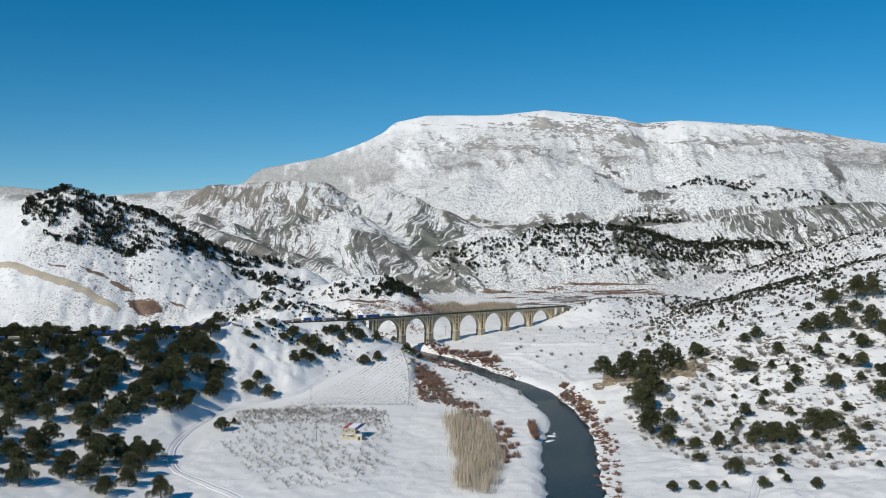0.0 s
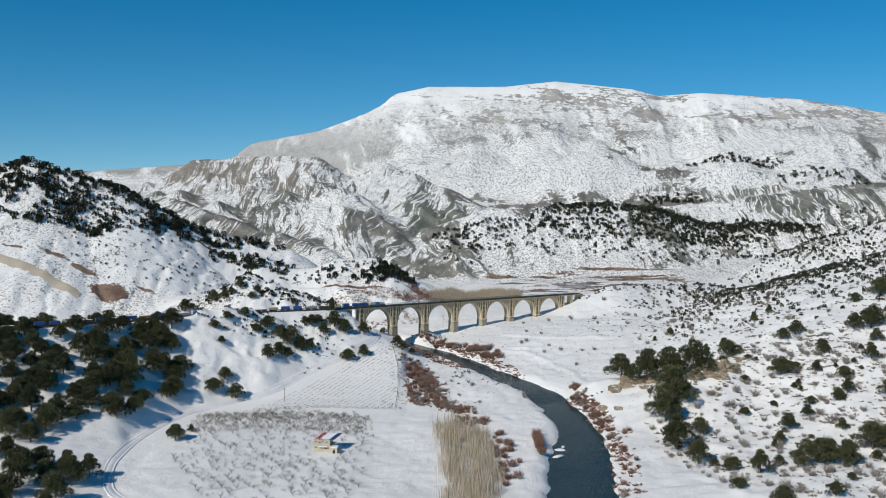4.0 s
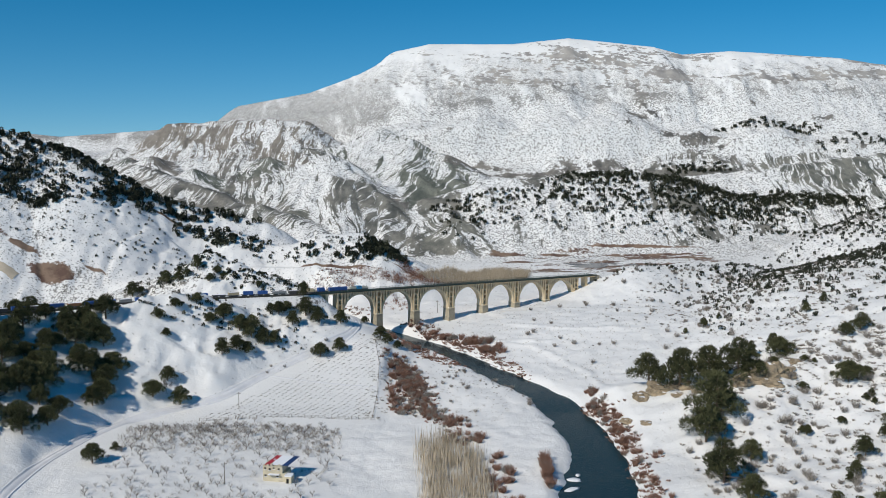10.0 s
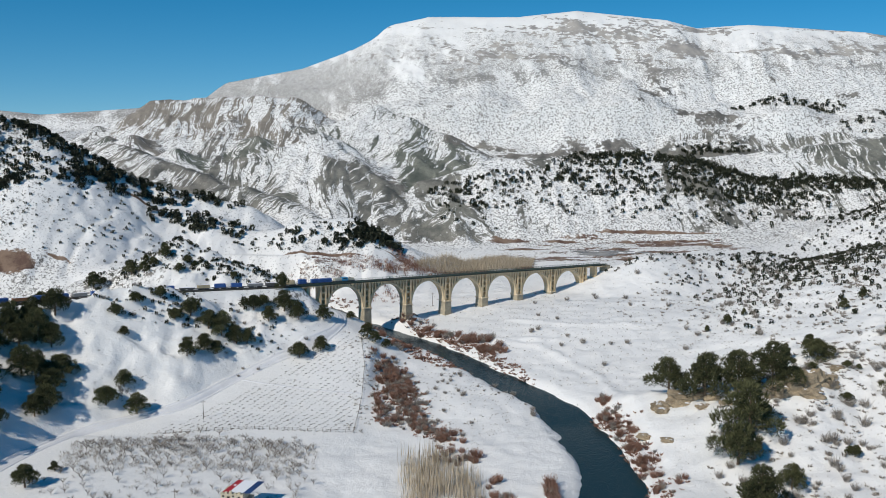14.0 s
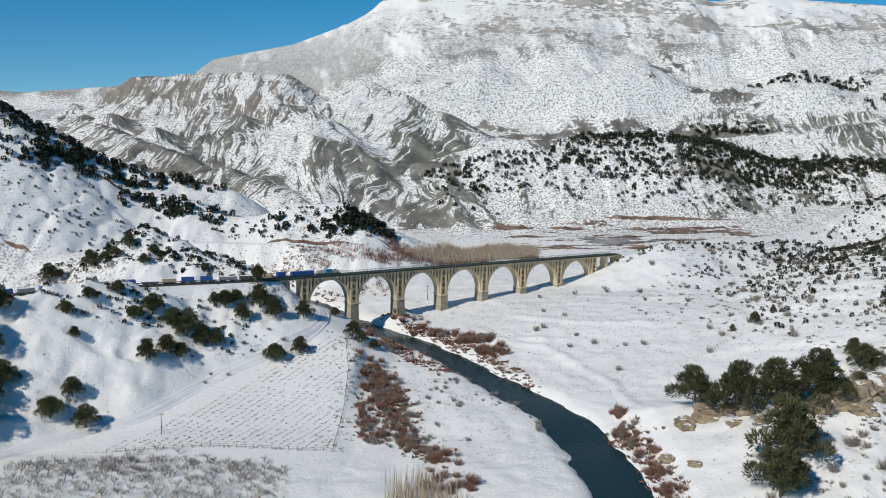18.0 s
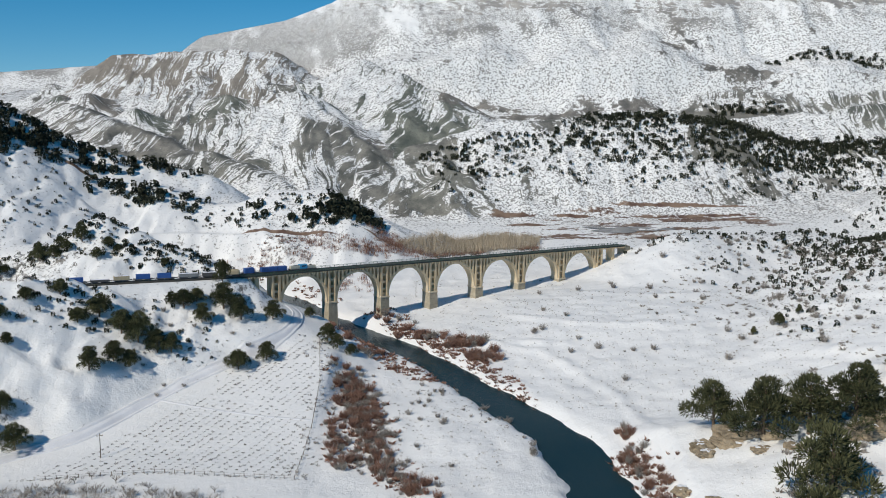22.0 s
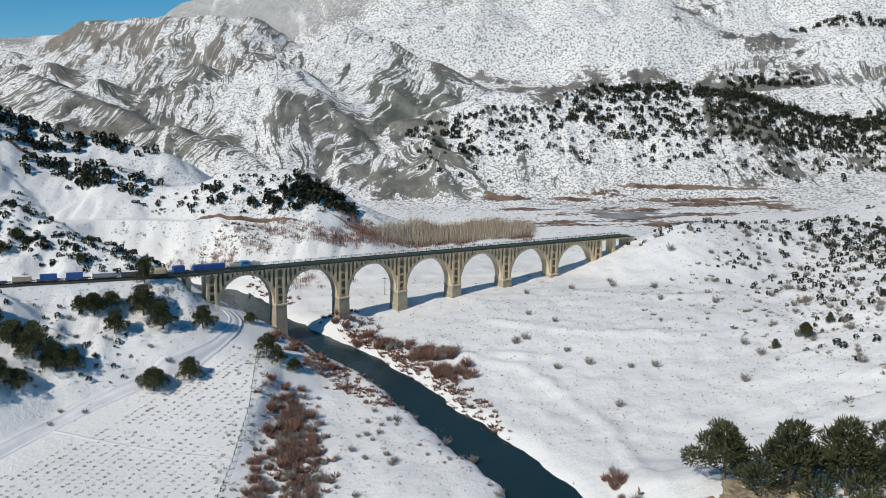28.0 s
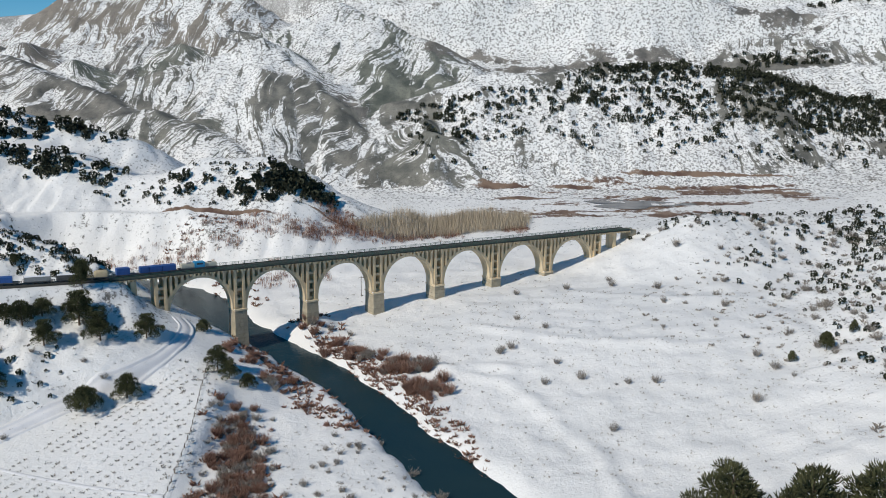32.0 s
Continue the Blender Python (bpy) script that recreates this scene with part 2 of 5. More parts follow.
MOUNTAIN = ((-900, 660, 150), (-560, 650, 146), (-415, 640, 132), (-351, 640, 137), (-260, 640, 144), (-217, 630, 149), (-177, 620, 173), (-93, 605, 188), (-34, 595, 209), (10, 588, 231), (21, 586, 239), (54, 582, 246), (154, 575, 246), (219, 570, 253), (318, 562, 243), (353, 560, 234), (409, 555, 238), (534, 545, 230), (624, 540, 216), (900, 520, 170))


def land_floor(y):
    """Height of the valley floor along the valley."""
    return np.interp(y, [-1500, -400, -250, -120, 0, 60, 150, 260, 300, 340, 380, 420, 470, 540, 4000], [-30, -8, -6, -3.5, 5.5, 9.5, 14, 22, 34, 56, 80, 96, 106, 112, 60])


def land(x, y):
    """Height of the land."""
    x, y = np.asarray(x, float), np.asarray(y, float)
    floor = land_floor(y)
    rx = river_x(y)
    floor = floor - 4.0 * step01(rx - 14 - x, 0, 60) * step01(y, -60, -150)
    floor = np.maximum(floor, water_level(y) + 1.5 * step01(np.abs(x - rx), 90, 30) - 3 * step01(np.abs(x - rx), 30, 90))
    z = floor + np.clip(x - rx - 25, 0, 260) * 0.062 * step01(y, 110, 0) + np.clip(x - rx - 25, 0, 400) * 0.02
    z = z + np.clip(-95 - x, 0, 300) * 0.16 * step01(y, 60, -60)
    z = z + 0.5 * fbm(x, y, 26, 3, 5)
    # crest points, fall of the flanks, roundness, blend, rill depth, rill spacing
    # west of the river and behind the viaduct
    hills = [
        (((-600, 170, 110), (-374, 180, 126), (-305, 180, 144), (-231, 180, 120), (-194, 190, 100), (-157, 200, 79), (-83, 205, 62)), 0.75, 8, 4, 1.5, 16),
        (((-62, 165, 43), (-29, 165, 56), (5, 165, 56), (38, 165, 38), (66, 170, 28)), 0.70, 8, 3, 1.0, 10),
        (((-62, 165, 46), (-95, 172, 55), (-140, 180, 62)), 0.6, 10, 4, 1.0, 10),
        (((-132, 8, 38), (-108, 18, 46), (-84, 18, 59), (-55, 10, 48), (-24, 3, 38)), 0.75, 4, 2, 1.4, 8),
        (((-133, -94, 24), (-220, -110, 34), (-400, -150, 60)), 0.35, 12, 6, 0.0, 10),
    ]
    # the hill of pines
    hills += [
        (((40, 332, 64), (53, 335, 73), (113, 345, 91), (188, 355, 97), (250, 360, 100), (298, 360, 95), (353, 360, 81), (418, 350, 65), (466, 340, 54)), 0.85, 8, 3, 1.1, 14),
        (((113, 345, 91), (118, 318, 66), (126, 292, 40)), 0.8, 4, 3, 1.2, 9),
        (((250, 360, 100), (256, 330, 72), (262, 300, 46)), 0.8, 5, 3, 1.2, 9),
        (((75, 306, 63), (84, 276, 42), (92, 254, 27)), 0.8, 3, 3, 1.6, 9),
        (((75, 306, 63), (40, 300, 50), (5, 280, 34)), 0.7, 3, 3, 1.6, 9),
    ]
    # the bad lands
    hills += [
        (((-228, 474, 146), (-150, 472, 150), (-85, 468, 151)), 0.75, 9, 4, 1.4, 11),
        (((-140, 440, 126), (-90, 430, 118), (-40, 432, 120)), 0.6, 4, 4, 1.2, 10),
        (((-70, 420, 112), (-30, 432, 128), (2, 440, 141), (34, 424, 131), (70, 404, 113), (104, 386, 96)), 0.7, 3, 3, 1.2, 9),
        (((2, 440, 141), (12, 410, 112), (28, 380, 90)), 0.7, 3, 3, 1.2, 9),
    ]
    # lower ridges
    hills += [
        (((-135, 352, 86), (-90, 366, 98), (-44, 375, 115), (-12, 352, 93), (14, 328, 74), (40, 300, 52)), 0.7, 3, 3, 1.2, 9),
        (((-44, 375, 115), (-58, 340, 84), (-70, 305, 58)), 0.7, 3, 3, 1.2, 9),
        (((-150, 300, 62), (-110, 310, 70), (-60, 290, 55), (-20, 262, 36)), 0.6, 5, 4, 1.2, 10),
        (((-240, 380, 104), (-190, 350, 92), (-130, 322, 72)), 0.6, 4, 4, 1.2, 10),
    ]
    # the eastern slopes
    hills += [
        (((650, 60, 120), (450, 0, 92), (395, -60, 74), (335, -60, 50), (280, -95, 36), (240, -118, 24), (214, -130, 20), (190, -122, 14), (166, -116, 9)), 0.34, 8, 3, 0.7, 14),
        (((-116, -84, 38), (-95, -68, 46.5), (-79, -57.5, 46.5), (-64, -48, 39)), 0.62, 4, 2, 0.35, 6),
        (((900, 250, 140), (551, 250, 100), (440, 240, 70)), 0.45, 8, 5, 2.0, 12),
    ]
    # the far east
    hills += [
        (((186, 112, 28), (214, 117, 39), (246, 126, 37), (300, 140, 36)), 0.42, 7, 4, 0.5, 9),
        (((620, 400, 124), (520, 396, 120), (430, 388, 108), (372, 380, 92)), 0.7, 4, 3, 1.2, 10),
        (((560, 440, 132), (440, 432, 126), (340, 424, 112)), 0.7, 4, 3, 1.2, 10),
        (((300, 430, 116), (380, 436, 122)), 0.6, 4, 4, 1.2, 10),
    ]
    for k, (pts, slope, flat, soft, rill, wide) in enumerate(hills):
        h = ridge(x, y, pts, slope, flat, rill, wide, 100 + 7 * k, z)
        lead(h, k)
        z = smax(z, h, soft)
    for k, (px, py, pz, slope) in enumerate(KNOLLS):
        h = cone(x, y, px, py, pz, slope, 0.7, 500 + 4 * k)
        lead(h, 40 + k)
        z = np.where(h > z - 30, smax(z, h, 2.0), z)
    # the far mountain: a long wall with spurs and a broad foot
    crest = MOUNTAIN
    wall = ridge(x, y, crest, 1.12, 20, 0.8, 34, 301)
    inward = step01(FLOW["now"][1], 10, 60)
    lead(wall, 30)
    # buttresses and side valleys slant across the face
    warp = 22 * vnoise(x / 90, y / 90, 67)
    wall = wall + (5.5 * fbm(x * 0.8 + 0.75 * y + warp, 0.55 * y - 0.3 * x, 95, 3, 66, True) + 2) * step01(FLOW["now"][1], 8, 75) * step01(y, 650, 580)
    for k, (px, lean, out) in enumerate(((-150, -10, 8), (-92, 14, 10), (-28, -12, 12), (36, 10, 14), (112, -6, 17), (190, 12, 13), (262, -14, 16), (338, 10, 14), (420, -8, 17), (505, 12, 14))):
        py, pz = float(np.interp(px, [p[0] for p in crest], [p[1] for p in crest])), float(np.interp(px, [p[0] for p in crest], [p[2] for p in crest]))
        line = ((px, py - 30 - 6 * (k % 3), pz - 33 - 6 * (k % 3)), (px + lean * 0.5, py - 80, pz - 90 + out), (px + lean, py - 135, pz - 151 + out))
        h = ridge(x, y, line, 0.52, 3, 1.0, 13, 320 + 5 * k, wall) - 2.5 * np.maximum(py - 132 - y, 0)
        lead(h, 31)
        wall = smax(wall, h, 3)
    wall = np.where(y > 660, np.minimum(wall, 190), wall)
    z = smax(z, wall, 8)
    # lumps everywhere
    up = step01(z - floor, 4, 30)
    far = step01(y, 180, 330)
    z = z + up * (0.8 + 0.3 * far * inward) * fbm(x, y, 14, 3, 9) * np.where(y > 540, 0.1 + 0.9 * inward, 1.0) + far * (1.2 * fbm(x, y * 1.6, 30, 3, 12, True) + 0.35 * fbm(x, y, 8, 2, 15)) * (0.08 + 0.92 * np.where(y > 480, inward, 1.0))
    z = z + 0.34 * fbm(x, y, 6, 2, 18) * step01(y, 250, 100) + 1.1 * fbm(x, y, 13, 3, 21) * step01(x, 150, 185) * step01(y, -90, -120) + 0.8 * fbm(x, y, 12, 3, 22) * step01(x, 10, -20) * step01(y, -75, -60) * step01(y, 40, 20) + 0.5 * fbm(x * 0.35, y, 10, 3, 19) * step01(x, 100, 150) * step01(y, 130, 80)
    # low snow banks along old river terraces
    for line in (((88.6, -2.3, 0), (119.4, -19.0, 0), (129.3, -35.7, 0), (144.7, -66.0, 0), (151.2, -112.6, 0)), ((107.7, 26.8, 0), (144.6, 7.5, 0), (180.6, -0.7, 0), (212.9, 0.0, 0)), ((81.1, -12.7, 0), (105.8, -5.8, 0), (129.7, -12.0, 0)), ((150, 60, 0), (190, 44, 0), (236, 40, 0))):
        d, zz = along(x, y, line)
        z = z + (0.9 + 0.4 * vnoise(x / 9, y / 9, 71)) * np.exp(-(d + 0.8 * vnoise(x / 5, y / 5, 72)) ** 2 / 7.0)
    # the railway bench
    d, zz = along(x, y, [(px, py, 36.6 - 0.0244 * (px * 0.829 + py * 0.559)) for px, py in RAIL_LEFT])
    bench = zz - 0.8 * np.clip(d - 4, 0, 15) - 0.42 * np.maximum(d - 19, 0) + 0.7 * fbm(x, y, 16, 3, 61) * step01(d, 5, 15)
    z = smax(z, bench, 1.0)
    z = np.where(d < 9, zz + (z - zz) * step01(d, 3.5, 9), z)
    # the vineyard rises evenly to the farm track, and the slope starts behind it
    sd = beside_track(x, y) + 2.5 * fbm(x, y, 18, 2, 77)
    field = np.interp(y, [-300, -240, -160, -135, -110, -90, -70, -50, -35], [-9, -8.5, -7, -6.2, -3.5, 1, 6, 11, 14])
    level = step01(x, 37, 29) * step01(y, -150, -132) * step01(y, -30, -45) * step01(sd, 5, -2)
    z = z + level * (field - z)
    cap = field + 1.0 + 0.66 * np.maximum(sd - 2, 0) + 60 * step01(y, -50, -28) + 60 * step01(y, -250, -300) + 60 * step01(x, 30, 60)
    cap = np.where((y > -28) | (y < -300) | (x > 60), 1e6, cap)
    z = np.where(z > cap - 6, 0.5 * (z + np.minimum(cap, 1e3) - np.sqrt((z - np.minimum(cap, 1e3)) ** 2 + 2.0)), z)
    # the high terrace north of the railway
    shelf = np.maximum(step01(x, -46, -72) * step01(y, 42, 70), step01(x, 10, -20) * step01(y, 106, 122)) * step01(y, 150, 126) * step01(x, -190, -140)
    z = z + shelf * np.maximum(33.5 + 0.02 * (y - 60) + 0.5 * fbm(x, y, 20, 3, 79) - z, 0)
    # rough snow over boulders and brush on the slope below the railway
    z = z + 1.3 * fbm(x, y, 9, 3, 78, True) * step01(sd, 3, 14) * step01(x, 10, -10) * step01(x, -150, -120) * step01(y, -140, -120) * step01(d, 5, 10)
    # the river bed
    d, wide = along(x, y, RIVER)
    w = water_level(y)
    edge = d - wide * 0.5 + 1.6 * fbm(x, y, 11, 3, 33)
    bank = w - 1.2 + np.clip(edge, -3, 30) * 0.9
    bank = np.where(edge > 3, w + 1.5 + (edge - 3) * 0.25 + 0.35 * np.maximum(edge - 9, 0) ** 1.4, bank)
    z = np.where(edge < 60, np.minimum(z, bank), z)
    # the steep bank on which the second pier stands
    z = z + 5.5 * np.exp(-((x - 49) ** 2 + (y - 32) ** 2) / 55.0) * step01(edge, 0.5, 3)
    return z


def axis(lo, hi, fine_lo, fine_hi, fine, grow):
    mid = list(np.arange(fine_lo, fine_hi + 0.01, fine))
    out, s = list(mid), fine
    v = mid[-1]
    while v < hi:
        s *= grow
        v += s
        out.append(v)
    v, s = mid[0], fine
    while v > lo:
        s *= grow
        v -= s
        out.insert(0, v)
    return np.array(out)


def add_mesh(name, verts, faces, material, smooth=True):
    me = bpy.data.meshes.new(name)
    me.from_pydata(verts, [], faces)
    me.materials.append(material)
    if smooth:
        me.shade_smooth()
    return new(name, me)


GRID = {}


def blurred(h, r):
    """Mean over a square of 2r + 1 cells."""
    for ax in (0, 1):
        pad = np.pad(h, [(r + 1, r) if k == ax else (0, 0) for k in (0, 1)], mode="edge")
        c = np.cumsum(pad, axis=ax)
        n = h.shape[ax]
        h = (np.take(c, np.arange(2 * r + 1, 2 * r + 1 + n), axis=ax) - np.take(c, np.arange(0, n), axis=ax)) / (2 * r + 1)
    return h


def height(x, y):
    """Height of the ground mesh at places, read between its grid lines."""
    xs, ys, gz = GRID["xs"], GRID["ys"], GRID["gz"]
    x, y = np.asarray(x, float), np.asarray(y, float)
    i = np.clip(np.searchsorted(xs, x) - 1, 0, len(xs) - 2)
    j = np.clip(np.searchsorted(ys, y) - 1, 0, len(ys) - 2)
    u, v = (x - xs[i]) / (xs[i + 1] - xs[i]), (y - ys[j]) / (ys[j + 1] - ys[j])
    return (gz[j, i] * (1 - u) + gz[j, i + 1] * u) * (1 - v) + (gz[j + 1, i] * (1 - u) + gz[j + 1, i + 1] * u) * v


def build_ground():
    cell = 1.6
    xs, ys = axis(-3200, 3200, -330, 545, cell, 1.06), axis(-2500, 3600, -420, 640, cell, 1.06)
    gx, gy = np.meshgrid(xs, ys)
    gz = land(gx, gy)
    nx, ny = len(xs), len(ys)
    me = bpy.data.meshes.new("ground")
    co = np.stack([gx, gy, gz], -1).reshape(-1, 3)
    i = (np.arange(ny - 1)[:, None] * nx + np.arange(nx - 1)[None]).ravel()
    quads = np.stack([i, i + 1, i + nx + 1, i + nx], -1)
    me.vertices.add(len(co))
    me.vertices.foreach_set("co", co.ravel())
    me.loops.add(quads.size)
    me.polygons.add(len(quads))
    me.loops.foreach_set("vertex_index", quads.ravel())
    me.polygons.foreach_set("loop_start", np.arange(0, quads.size, 4))
    me.polygons.foreach_set("use_smooth", np.ones(len(quads), bool))
    me.update()
    # cover: bare rock, mud, scrub, and rock tone
    gyz, gxz = np.gradient(gz, ys, xs)
    steep = np.hypot(gxz, gyz)
    far = step01(gy, 205, 290)
    # steep places and east flanks lose snow; the east darkening also paints in shade
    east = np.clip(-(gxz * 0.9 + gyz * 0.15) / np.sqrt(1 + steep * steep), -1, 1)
    patch = fbm(gx, gy, 60, 4, 51)
    # ribs stand above their surroundings, gullies below
    rib = np.clip((gz - blurred(gz, 3)) / 1.1, -1, 1) + 0.5 * np.clip((gz - blurred(gz, 8)) / 3.0, -1, 1)
    # share of bare ground and of green rock on each hill, in the order of the list of hills
    hill = FLOW["hill"]
    share = np.array([0.14, 0.15, 0.20, 0.17, 0.02, 0.32, 0.36, 0.32, 0.36, 0.36, 0.46, 0.40, 0.46, 0.48, 0.40, 0.38, 0.36, 0.38, 0.08, 0.10, 0.26, 0.06, 0.44, 0.46, 0.44])
    green = np.array([0, 0, 0, 0, 0, 0.3, 0.3, 0.2, 0.5, 0.4, -0.6, 0.1, 0.8, 1.0, 0.3, 0.5, 0.4, 0.2, 0, 0, 0.1, 0, 0.5, 0.4, 0.2])
    knoll = np.clip(hill - 40, 0, len(KNOLLS) - 1)
    share_k = np.array([0.38 + 0.18 * math.sin(5.1 * k) for k in range(len(KNOLLS))])
    green_k = np.array([0.3 + 0.6 * math.sin(3.7 * k + 1) for k in range(len(KNOLLS))])
    own = np.where(hill < 25, share[np.clip(hill, 0, 24)], np.where(hill >= 40, share_k[knoll], 0.16))
    tone = np.where(hill < 25, green[np.clip(hill, 0, 24)], np.where(hill >= 40, green_k[knoll], 0.0)) * far
    rise = FLOW["top"] - land_floor(gy)
    own = own * step01(rise, -4, 10)
    bands = fbm(gx * 0.22, gz * 2.4 + gx * 0.12, 26, 4, 55)
    high = step01(gz, 118, 150) * step01(gy, 470, 510)
    low = far * (1 - high)
    plateau = step01(gy, 368, 392) * step01(gy, 500, 470) * step01(gz, 122, 104) * step01(gx, 40, 90) * step01(gx, 420, 340)
    own = own * (1 - plateau) + plateau * (0.46 + 0.34 * fbm(gx * 0.12, gy, 9, 3, 88))
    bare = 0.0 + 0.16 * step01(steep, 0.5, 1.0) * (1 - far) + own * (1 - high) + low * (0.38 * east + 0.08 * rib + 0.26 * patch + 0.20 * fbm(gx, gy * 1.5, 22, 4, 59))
    # the mountain's east weight adds rock that paints shade onto its spurs
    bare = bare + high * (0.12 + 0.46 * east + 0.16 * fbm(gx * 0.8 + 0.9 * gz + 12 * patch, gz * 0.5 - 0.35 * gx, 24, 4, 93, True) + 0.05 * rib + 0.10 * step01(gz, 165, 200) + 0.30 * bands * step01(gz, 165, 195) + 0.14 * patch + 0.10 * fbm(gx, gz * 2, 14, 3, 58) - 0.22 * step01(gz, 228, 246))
    bare = bare - 0.4 * step01(FLOW["v"], 15, 3) * high * step01(gy, 540, 560)
    bare = bare + 0.10 * (1 - far) * patch * step01(rise, 0, 12)
    stone = high
    streak = np.where((hill < 25) | (hill >= 40), np.where((hill >= 5) & (hill <= 7), 0.45, 1.0) * far * 0.9 + 0.1 * step01(rise, 0, 10), 0.12) * (1 - plateau)
    flats = step01(gy, 172, 200) * step01(gy, 296, 276) * step01(gx, 85, 120) * step01(gx, 350, 300) * step01(rise, 14, 4)
    mud = flats * (0.30 + 0.42 * fbm(gx * 0.22, gy, 9, 3, 95))
    for (px, py, rx, ry, a) in ((136, 240, 20, 4.5, 1.0), (168, 262, 22, 3, 0.9), (250, 275, 66, 2.6, 1.0), (222, 260, 14, 2.5, 0.9), (246, 247, 26, 3.5, 0.95), (210, 199, 11, 6, 1.0), (150, 204, 22, 4, 0.8), (180, 240, 26, 2, 0.7), (292, 256, 22, 3, 0.8), (-203, 68, 17, 9, 1.15), (-178, 79, 12, 2, 0.9), (-228, 82, 14, 3.5, 1.0), (-252, 86, 16, 3, 0.9), (-285, 84, 18, 2.5, 0.7), (-15, 129, 34, 1.6, 1.1), (40, 138, 20, 1.2, 0.9), (-152, 168, 22, 1.8, 0.95), (-96, 178, 16, 2.0, 0.9), (230, 128, 26, 3, 0.7)):
        mud = np.maximum(mud, a * np.exp(-((gx - px) / rx) ** 2 - ((gy - py) / ry) ** 2))
    scrub = 0.08 * step01(gx, 165, 230) * step01(gy, 230, 160) + 0.20 * step01(gy, 105, 150) * step01(gy, 300, 250) * step01(gx, 0, 60) + 0.42 * low + 0.28 * (1 - far) * step01(rise, 3, 14) * step01(gy, -62, -30) * (1 - 0.6 * step01(gx, 130, 170)) * (0.8 + 0.7 * patch)
    # extra scrub on the mountain's east sides darkens them as painted shade
    scrub = np.minimum(scrub, 0.46) + high * (0.50 + 0.36 * step01(gz, 215, 150) + 0.24 * patch + 0.46 * fbm(gx + 0.7 * gz + 9 * patch, gz * 0.45 - 0.2 * gx, 26, 4, 91, True) + 0.35 * east) * step01(gz, 236, 208)
    scrub = np.where(high > 0.5, np.minimum(scrub, 0.66 - 0.26 * step01(gz, 160, 222)), scrub)
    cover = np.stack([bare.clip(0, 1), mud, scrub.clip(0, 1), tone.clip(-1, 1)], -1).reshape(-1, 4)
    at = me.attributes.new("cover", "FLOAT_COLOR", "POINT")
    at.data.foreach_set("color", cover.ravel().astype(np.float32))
    at = me.attributes.new("stone", "FLOAT", "POINT")
    at.data.foreach_set("value", stone.ravel().astype(np.float32))
    at = me.attributes.new("flow", "FLOAT_VECTOR", "POINT")
    at.data.foreach_set("vector", np.stack([FLOW["u"], FLOW["v"], 0 * gz], -1).reshape(-1).astype(np.float32))
    at = me.attributes.new("streak", "FLOAT", "POINT")
    at.data.foreach_set("value", streak.ravel().astype(np.float32))
    me.materials.append(GROUND)
    GRID.update(xs=xs, ys=ys, gz=gz)
    return tagged(new("ground", me), "snow-covered valley and bare eroded hills rising to a mountain", "ground", kind="structure")


build_ground()


def build_river():
    m, n, l, b = mat("river_water")
    ripple, slow = noise_of(n, l, 0.9, 4, 0.6), noise_of(n, l, 0.05, 3)
    l.new(mix(n, l, slow, (0.010, 0.034, 0.048), (0.022, 0.046, 0.050)), b.inputs["Base Color"])
    b.inputs["Roughness"].default_value, b.inputs["IOR"].default_value, b.inputs["Specular IOR Level"].default_value = 0.12, 1.33, 0.2
    bump(n, l, b, ripple, 0.6, 0.16)
    pts = [Vector((p[0], p[1], 0)) for p in RIVER]
    vs, fs = [], []
    for k in range(len(pts) - 1):
        for j in range(6):
            t = j / 6
            c = pts[k].lerp(pts[k + 1], t)
            a = (pts[min(k + 1, len(pts) - 1)] - pts[max(k - 1, 0)]).normalized()
            e = (pts[min(k + 2, len(pts) - 1)] - pts[k]).normalized()
            way = a.lerp(e, t).normalized()
            side = Vector((way.y, -way.x, 0))
            wide = RIVER[k][2] * (1 - t) + RIVER[k + 1][2] * t
            for s in (-1, 1):
                q = c + side * s * (wide * 0.5 + 7)
                vs.append((q.x, q.y, float(water_level(c.y))))
    fs = [(2 * i, 2 * i + 1, 2 * i + 3, 2 * i + 2) for i in range(len(vs) // 2 - 1)]
    return tagged(add_mesh("river", vs, fs, m), "dark blue-green river winding between snowy banks", "river", kind="structure")


build_river()

# ---- helpers for things ----
def mesh_of(name, verts, faces, material, smooth=False):
    me = bpy.data.meshes.new(name)
    me.from_pydata([tuple(v) for v in verts], [], faces)
    if material:
        me.materials.append(material)
    if smooth:
        me.shade_smooth()
    return me


def part(name, me, parent, label="", at=None):
    """Links a mesh as one part under a thing or a part."""
    ob = new(name, me)
    ob.parent = parent
    if at is not None:
        ob.matrix_basis = at
    return tagged(ob, label) if label else ob


def thing(name, label, category, at, group="", kind=""):
    ob = new(name)
    ob.empty_display_size = 0.5
    ob.matrix_basis = at
    return tagged(ob, label, category, group, kind)


def ground_z(x, y):
    return float(height(x, y))


BOX_FACES = [(0, 3, 2, 1), (4, 5, 6, 7), (0, 1, 5, 4), (1, 2, 6, 5), (2, 3, 7, 6), (3, 0, 4, 7)]


def box_verts(x0, x1, y0, y1, z0, z1, taper=0.0):
    t = taper
    return [(x0, y0, z0), (x1, y0, z0), (x1, y1, z0), (x0, y1, z0),
            (x0 + t, y0 + t, z1), (x1 - t, y0 + t, z1), (x1 - t, y1 - t, z1), (x0 + t, y1 - t, z1)]


